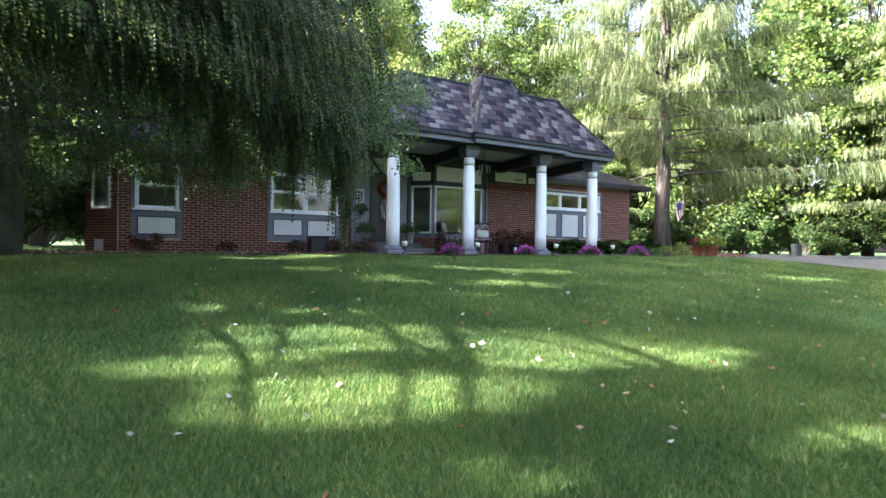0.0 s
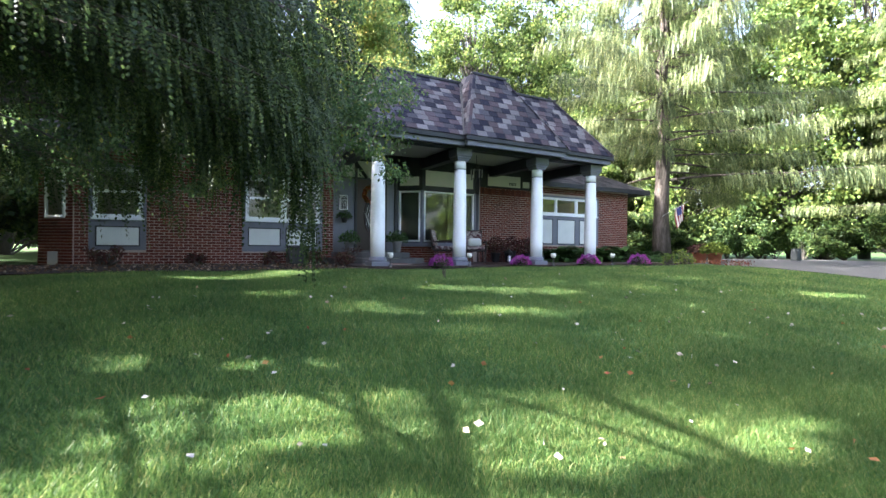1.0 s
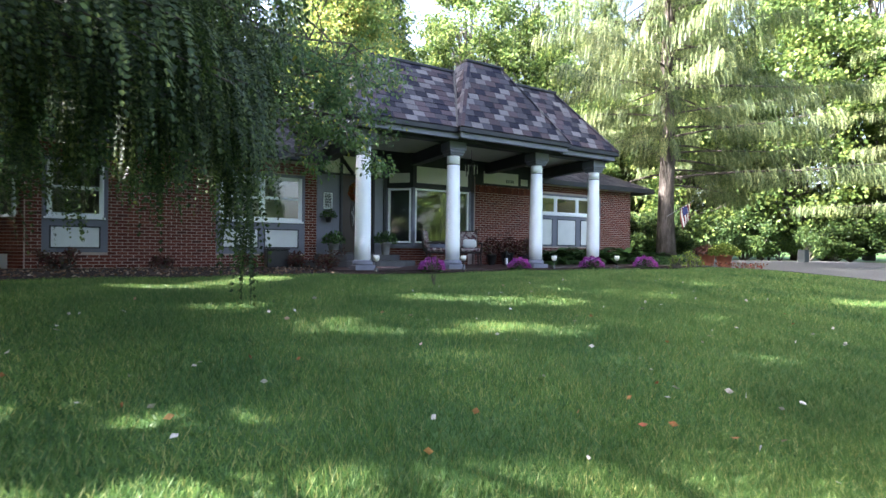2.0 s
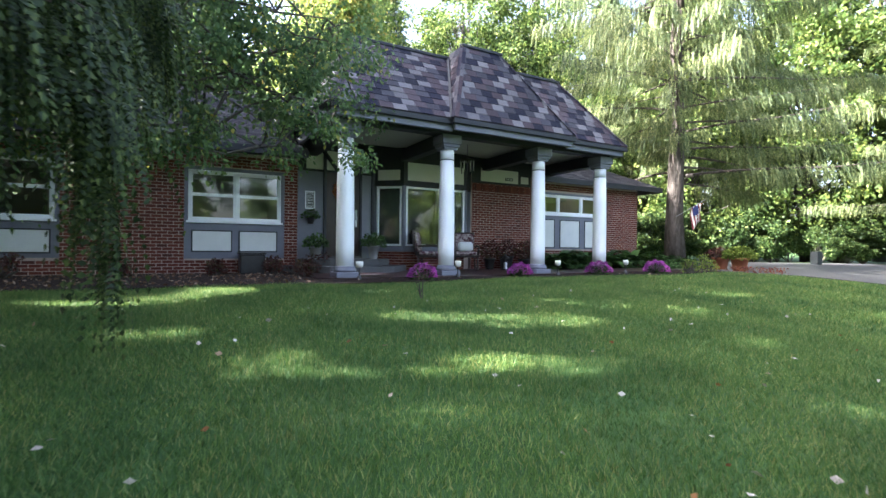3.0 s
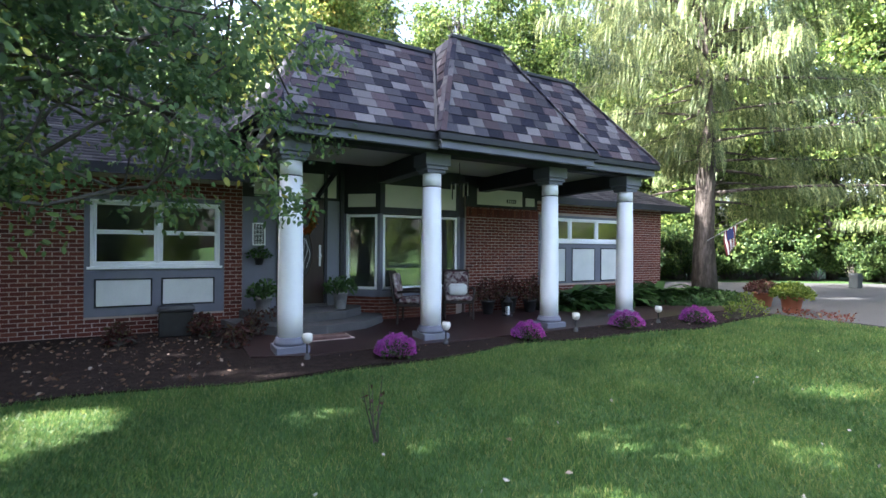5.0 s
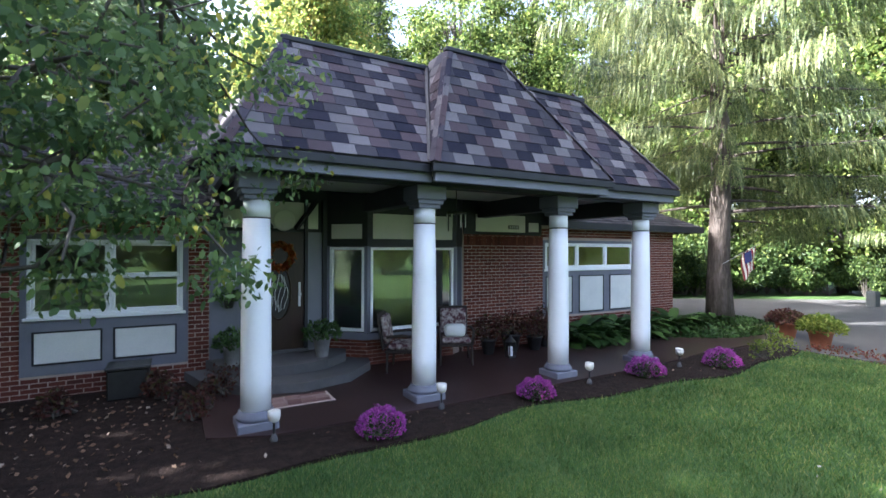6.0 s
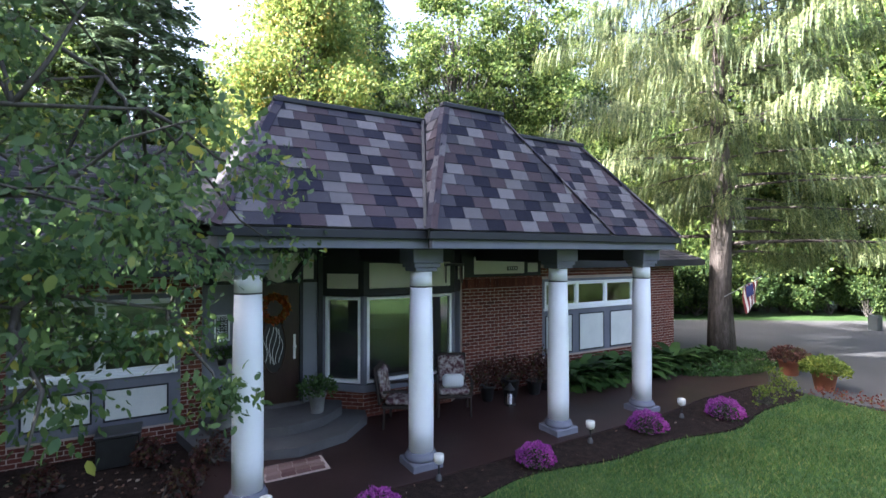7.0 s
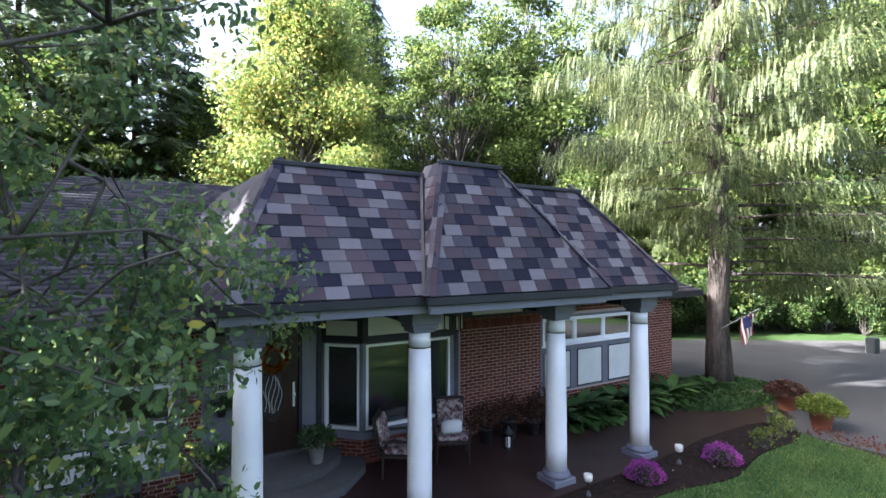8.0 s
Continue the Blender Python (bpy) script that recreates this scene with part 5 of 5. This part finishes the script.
# bare young shoot standing in the lawn
sap = thing("sapling", (5.1, 8.6, float(gz(5.1, 8.6))), "thin bare brown sapling standing in the lawn", "plant")
sg_ = bmesh.new()
for i in range(5):
    a_ = 1.3 * i
    tube([(5.1 + 0.01 * i, 8.6, float(gz(5.1, 8.6)) - 0.03), (5.1 + 0.05 * math.cos(a_), 8.6 + 0.05 * math.sin(a_), 0.14 + 0.02 * i), (5.1 + 0.09 * math.cos(a_), 8.6 + 0.09 * math.sin(a_), 0.28 + 0.05 * i)], [0.006, 0.005, 0.002], 5, sg_)
part("stem", sg_, M_BARK, sap)
soup("foliage", *leaves(np.array([(5.1 + 0.09 * math.cos(1.3 * i) * (j / 6), 8.6 + 0.09 * math.sin(1.3 * i) * (j / 6), 0.1 + 0.04 * j) for i in range(5) for j in range(2, 7)]), 0.022, 0.4, None, 77), M_RUST, sap)
# black bin under the window
bn = thing("utility_box", (3.75, 14.05, 0.0), "black utility box below the brick wing window", "box")
part("body", box(3.5, 4.0, 13.85, 14.3, 0.012, 0.42, 0.02), M_BLACK, bn)
part("lid", box(3.48, 4.02, 13.83, 14.32, 0.422, 0.46, 0.012), M_BLACK, bn)
gb = thing("meter_box", (27.0, 13.4, 0.0), "grey utility cabinet at the edge of the driveway", "box")
part("body", box(27.0, 27.4, 13.4, 13.7, -0.05, 0.6, 0.02), M_CABINET, gb)
part("door", box(27.04, 27.36, 13.38, 13.398, 0.08, 0.54, 0.004), M_CABINET, gb)
# hanging lamp in the porch
ch = thing("porch_chandelier", (8.48, 12.9, 2.35), "dark hanging porch lamp with glass rods", "lamp")
part("rod", tube([(8.48, 12.9, 2.74), (8.48, 12.9, 3.115)], 0.008, 6), M_BLACK, ch)
part("ring", lathe([(0.16, 2.7), (0.17, 2.71), (0.17, 2.74), (0.14, 2.745)], (8.48, 12.9, 0), 20), M_BLACK, ch)
for i in range(12):
    a = i * 0.5236
    part("glass_rod", tube([(8.48 + 0.155 * math.cos(a), 12.9 + 0.155 * math.sin(a), 2.7), (8.48 + 0.155 * math.cos(a), 12.9 + 0.155 * math.sin(a), 2.42 + 0.06 * (i % 2))], 0.011, 6), M_CREAM if i % 2 else M_BLACK, ch)
# flag on the spruce
fl = thing("flag", (17.2, 13.3, 1.75), "small striped flag hanging from a pole on the spruce", "flag")
part("pole", tube([(17.15, 13.38, 1.75), (17.75, 12.75, 2.3)], 0.012, 6), M_URN, fl)
M_FLAGRED = surface("flag_red", [(0.15, 0.025, 0.028), (0.2, 0.035, 0.038)], 8, 0.8, 0.1, 90)
M_FLAGBLUE = surface("flag_blue", [(0.02, 0.03, 0.1), (0.03, 0.04, 0.14)], 8, 0.8, 0.1, 90)
for i in range(9):
    a, c = i / 9, (i + 1) / 9
    fb = bmesh.new()
    rows = []
    for k in range(7):
        v_ = k / 6
        rows.append([fb.verts.new((17.45 + 0.2 * u + 0.06 * v_, 13.05 - 0.21 * u + 0.04 * math.sin(5 * u + 4 * v_), 2.02 + 0.18 * u - (0.72 - 0.15 * u) * v_)) for u in (a, c)])
    for r0, r1 in zip(rows, rows[1:]):
        fb.faces.new((r0[0], r0[1], r1[1], r1[0]))
    o = part("stripe", fb, M_FLAGRED if i % 2 == 0 else M_CREAM, fl)
    sd = o.modifiers.new("thickness", "SOLIDIFY")
    sd.thickness = 0.004
fb = bmesh.new()
q4 = [fb.verts.new(c) for c in ((17.45, 12.99, 2.03), (17.56, 12.87, 2.12), (17.58, 12.86, 1.84), (17.47, 12.98, 1.74))]
fb.faces.new(q4)
part("canton", fb, M_FLAGBLUE, fl).modifiers.new("thickness", "SOLIDIFY").thickness = 0.004

# ---- grass ----
def grass(name, n, x0, x1, y0, y1, h, w, seed, label):
    r = np.random.default_rng(seed)
    x, y = r.uniform(x0, x1, n), r.uniform(y0, y1, n)
    x, y = x + r.normal(size=n) * 0.35, y + r.normal(size=n) * 0.35
    tuft = np.sin(x * 3.1 + 1.7 * y) * np.sin(y * 2.7 - 1.1 * x)
    edge = 10.75 + 0.12 * np.sin(x * 0.9) + 0.08 * np.sin(x * 2.3 + 1)
    lim = np.interp(y, [-12, 0, 5, 8.8, 10.6], [20.5, 18.0, 16.9, 16.0, 15.7]) - 0.03
    k = (y < edge - 0.02 + r.normal(size=n) * 0.025) & (x < lim)
    if x0 < -20:
        k &= ~((x > -8.5) & (y > -2.0))
    x, y, tuft = x[k], y[k], tuft[k]
    n = len(x)
    z = bumpy(x, y)
    a = r.uniform(0, 6.283, n)
    hh = h * r.uniform(0.45, 1.3, n) * (1 + 0.25 * tuft)
    ww = w * r.uniform(0.7, 1.4, n)
    lean = r.normal(size=(n, 2)) * 0.45 * hh[:, None]
    base = np.stack([x, y, z], 1)
    s_ = np.stack([np.cos(a), np.sin(a), np.zeros(n)], 1) * ww[:, None]
    tip = base + np.stack([lean[:, 0], lean[:, 1], hh], 1)
    v = np.stack([base - s_, base + s_, tip], 1).reshape(-1, 3)
    return tagged(soup(name, v, np.arange(len(v)).reshape(-1, 3), M_GRASS), label, "grass", kind="stuff")


grass("grass", 420000, -2.0, 9.5, 3.6, 10.9, 0.046, 0.0034, 41, "short green grass blades of the near lawn")
grass("grass", 300000, 0.0, 7.0, 1.3, 3.8, 0.042, 0.0025, 46, "fine short grass blades of the open lawn")
grass("grass", 200000, 9.5, 18.0, -1.0, 10.9, 0.055, 0.0062, 42, "short green grass blades towards the driveway")
grass("grass", 60000, -9.0, -2.0, 1.0, 10.9, 0.07, 0.009, 43, "short green grass blades under the spruce")
grass("grass", 90000, -2.0, 9.5, -2.5, 1.6, 0.055, 0.0065, 44, "short green grass blades beside the path of the camera")
grass("grass", 110000, -22.0, 18.0, -16.0, 10.9, 0.07, 0.014, 45, "longer grass blades at the edges of the lawn")


def litter(name, n, x0, x1, y0, y1, material, size, seed, label, lift=0.03, flat=None):
    r = np.random.default_rng(seed)
    x, y = r.uniform(x0, x1, n), r.uniform(y0, y1, n)
    z = (bumpy(x, y) if flat is None else np.full(n, flat)) + lift
    d = np.stack([r.normal(size=n), r.normal(size=n), r.normal(size=n) * 0.25], 1)
    v, t = leaves(np.stack([x, y, z], 1), size, 0.0, d * 6, seed, 1.5)
    return tagged(soup(name, v, t, material), label, "fallen leaves", kind="stuff")


M_DRYLEAF = pieces("pale_fallen_leaf", [(0.0, (0.35, 0.3, 0.25)), (0.6, (0.5, 0.46, 0.42)), (1.0, (0.3, 0.16, 0.07))], True)
M_REDFALL = pieces("red_fallen_leaf", [(0.0, (0.24, 0.06, 0.03)), (1.0, (0.33, 0.18, 0.06))], True)
litter("fallen_leaves", 170, -1.5, 10.0, 1.5, 8.5, M_DRYLEAF, 0.034, 201, "scattered pale fallen leaves on the lawn", 0.045)
litter("fallen_leaves", 50, -1.5, 9.0, 1.5, 7.0, M_REDFALL, 0.034, 202, "scattered red and orange fallen leaves on the lawn", 0.045)
M_BEDLEAF = pieces("brown_fallen_leaf", [(0.0, (0.08, 0.045, 0.025)), (0.7, (0.18, 0.11, 0.07)), (1.0, (0.34, 0.28, 0.22))], True)
litter("fallen_leaves", 1600, -6.0, 4.4, 10.9, 14.2, M_BEDLEAF, 0.04, 203, "fallen leaves lying thick on the mulch bed", 0.012, 0.015)
litter("fallen_leaves", 60, 4.4, 16.0, 10.9, 11.5, M_BEDLEAF, 0.03, 204, "a few fallen leaves on the front bed", 0.012, 0.015)

# ---- bricks ----
def brick_mesh(name, material):
    bm = box(-0.5, 0.5, -0.5, 0.5, -0.5, 0.5)
    me = bpy.data.meshes.new(name)
    bm.to_mesh(me)
    bm.free()
    me.materials.append(material)
    return me


BRICK_ME = brick_mesh("brick", M_BRICK)


def lay_bricks(wall, x0, x1, z0, z1, y, holes, near, cap=290):
    """Running bond on a wall along x; those inside the near stretch are pieces of their own, the rest one joined mesh."""
    r = np.random.default_rng(int(abs(x0) * 10) + 3)
    rest = bmesh.new()
    count, rows = 0, int((z1 - z0) / 0.0677)
    for i in range(rows):
        zc = z0 + (i + 0.5) * 0.0677
        x = x0 - (0.1015 if i % 2 else 0.0)
        while x < x1:
            a, c = max(x, x0), min(x + 0.193, x1)
            for h in holes:
                if h[2] - 0.03 < zc < h[3] + 0.03:
                    if a < h[0] < c:
                        c = h[0]
                    elif a < h[1] < c:
                        a = h[1]
                    elif h[0] <= a and c <= h[1]:
                        c = a
            x += 0.203
            if c - a < 0.03:
                continue
            d = r.uniform(-0.0015, 0.0015)
            if near[0] <= a and c <= near[1] and near[2] <= zc <= near[3] and count < cap:
                o = new("brick", BRICK_ME)
                o.parent = wall
                o.matrix_local = Matrix.Translation(((a + c) / 2, y + d, zc)) @ Matrix.Diagonal((c - a - 0.006, 0.011, 0.056, 1))
                count += 1
            else:
                box(a + 0.002, c - 0.004, y + d - 0.006, y + d + 0.006, zc - 0.028, zc + 0.028, bm=rest)
    me = bpy.data.meshes.new("bricks")
    rest.to_mesh(me)
    rest.free()
    me.materials.append(M_BRICKS)
    o = new("bricks", me)
    o.parent = wall
    o["kind"] = "stuff"


lay_bricks(wall_left, -0.98, 4.8, -0.05, 2.63, WL, [W0, W1], (1.3, 4.81, 0.1, 2.0))
lay_bricks(wall_right, 9.44, 16.2, -0.05, 2.63, WR, [W3], (9.4, 11.55, 0.9, 2.3))
sold = bmesh.new()
for i in range(30):
    box(9.45 + 0.07 * i, 9.508 + 0.07 * i, WR - 0.013, WR + 0.01, 2.2, 2.39, bm=sold)
part("bricks", sold, M_BRICKS, wall_right)["kind"] = "stuff"
bb = bmesh.new()
for p, q in (((BA[0] + 0.06, BA[1]), (BB[0] + 0.03, BB[1] + 0.08)), ((BB[0] + 0.03, BB[1] + 0.08), (BC[0] - 0.03, BC[1] + 0.08))):
    L = math.dist(p, q)
    tb = bmesh.new()
    for i in range(7):
        x = 0.0
        while x < L - 0.05:
            w_ = min(0.193 if (x > 0 or i % 2 == 0) else 0.09, L - x)
            box(x, x + w_, -0.012, 0.01, 0.03 + 0.0677 * i, 0.087 + 0.0677 * i, bm=tb)
            x += w_ + 0.01
    on_face(p, q, tb)
    tm = bpy.data.meshes.new("tmp")
    tb.to_mesh(tm)
    tb.free()
    bb.from_mesh(tm)
part("bricks", bb, M_BRICKS, bay)["kind"] = "stuff"
cb = bmesh.new()
for i in range(36):
    for j in range(6):
        x = j * 0.203 - (0.1 if i % 2 else 0)
        a, c = max(0.0, x), min(1.06, x + 0.193)
        if c - a > 0.03 and not (0.25 < (a + c) / 2 < 0.85 and 1.0 < 0.0677 * i - 0.02 < 2.2):
            box(a, c, -0.012, 0.01, -0.05 + 0.0677 * i, 0.007 + 0.0677 * i, bm=cb)
on_face((-1.75, WL + 0.75), (-1.0, WL), cb)
tagged(part("wall_corner_bricks", cb, M_BRICKS), "red bricks of the angled corner wall", "wall", kind="structure")

# ---- shingles ----
SH_ME = {k: brick_mesh("shingle", m) for k, m in M_TONE.items()}


def lay_shingles(slope, quad, row, width, seed, lap=1.25):
    """Courses of shingles over a sloping quad, each a thin tilted slab."""
    r = np.random.default_rng(seed)
    e0, e1, t1, t0 = (Vector(q) for q in quad)
    along = (e1 - e0).normalized()
    rise = (t0 - e0) - along * (t0 - e0).dot(along)
    H = rise.length
    up = rise.normalized()
    n = along.cross(up).normalized()
    rows = round(H / row)
    step = H / rows
    org = base_of(slope)
    for i in range(rows):
        u = (i + 0.5) / rows
        a = e0.lerp(t0, u)
        L = (e1.lerp(t1, u) - a).dot(along)
        x = -width * (0.5 * (i % 2) + r.uniform(0, 0.12))
        k = (2 * i if i % 4 < 2 else 2 * i + 1) + int(r.integers(0, 2))
        while x < L:
            w = width * r.uniform(0.93, 1.07)
            k += 1
            tone = ("dark", "light", "plum", "grey")[k % 4] if i % 2 else ("dark", r.choice(["grey", "plum"]), "light", r.choice(["plum", "grey"]))[k % 4]
            lo_, hi_ = max(x, 0), min(x + w, L)
            x += w
            if hi_ - lo_ < 0.03:
                continue
            c = a + along * (lo_ + hi_) / 2 + n * (0.012 + r.uniform(0, 0.004)) + up * (step * (lap - 1) / 2) - org
            m = Matrix((along, up, n)).transposed().to_4x4()
            o = new("shingle", SH_ME[tone])
            o.parent = slope
            o.matrix_local = Matrix.Translation(c) @ m @ Matrix.Rotation(radians(-2.6), 4, "X") @ Matrix.Diagonal((hi_ - lo_ - 0.004, step * lap, 0.011, 1))


for i, key in enumerate(("left", "middle", "right", "side", "return")):
    lay_shingles(SLOPE_OBS[key], SLOPES[key], 0.175, 0.285, 300 + i)


def cap_line(p, q, seed, w=0.085):
    """Hip caps: folded slabs lapping up a hip."""
    p, q = Vector(p), Vector(q)
    r = np.random.default_rng(seed)
    d = (q - p).normalized()
    n = int((q - p).length / 0.2)
    bm = bmesh.new()
    s1 = d.cross(Vector((0, 0, 1))).normalized()
    dn = d.cross(s1).normalized()
    if dn.z > 0:
        dn = -dn
    for i in range(n + 1):
        a = p + d * 0.2 * i
        c = a + d * 0.23
        for s in (-1, 1):
            o = -dn * (0.03 + r.uniform(0, 0.004))
            v = [bm.verts.new(k) for k in (a + o, c + o - dn * -0.006, c + o + s1 * s * w + dn * w * 0.55, a + o + s1 * s * w + dn * w * 0.55)]
            bm.faces.new(v)
            v2 = [bm.verts.new(k.co - dn * 0.01) for k in v]
            bm.faces.new(v2[::-1])
            for j in range(4):
                bm.faces.new((v[j], v2[j], v2[(j + 1) % 4], v[(j + 1) % 4]))
    part("hip_cap", bm, M_SHINGLES, porch_roof)


cap_line(SLOPES["left"][0], SLOPES["left"][3], 1)
cap_line(SLOPES["middle"][0], SLOPES["middle"][3], 2, 0.075)
cap_line(SLOPES["middle"][1], SLOPES["middle"][2], 3, 0.06)
cap_line(SLOPES["right"][1], SLOPES["right"][2], 4)

b = bmesh.new()
tube([(7.13, YL - 0.0, EZ + 0.03), (7.74, 12.6, TZ + 0.03)], 0.035, 5, b)
part("valley_flashing", b, M_DARKTRIM, porch_roof, "dark metal valley strip")
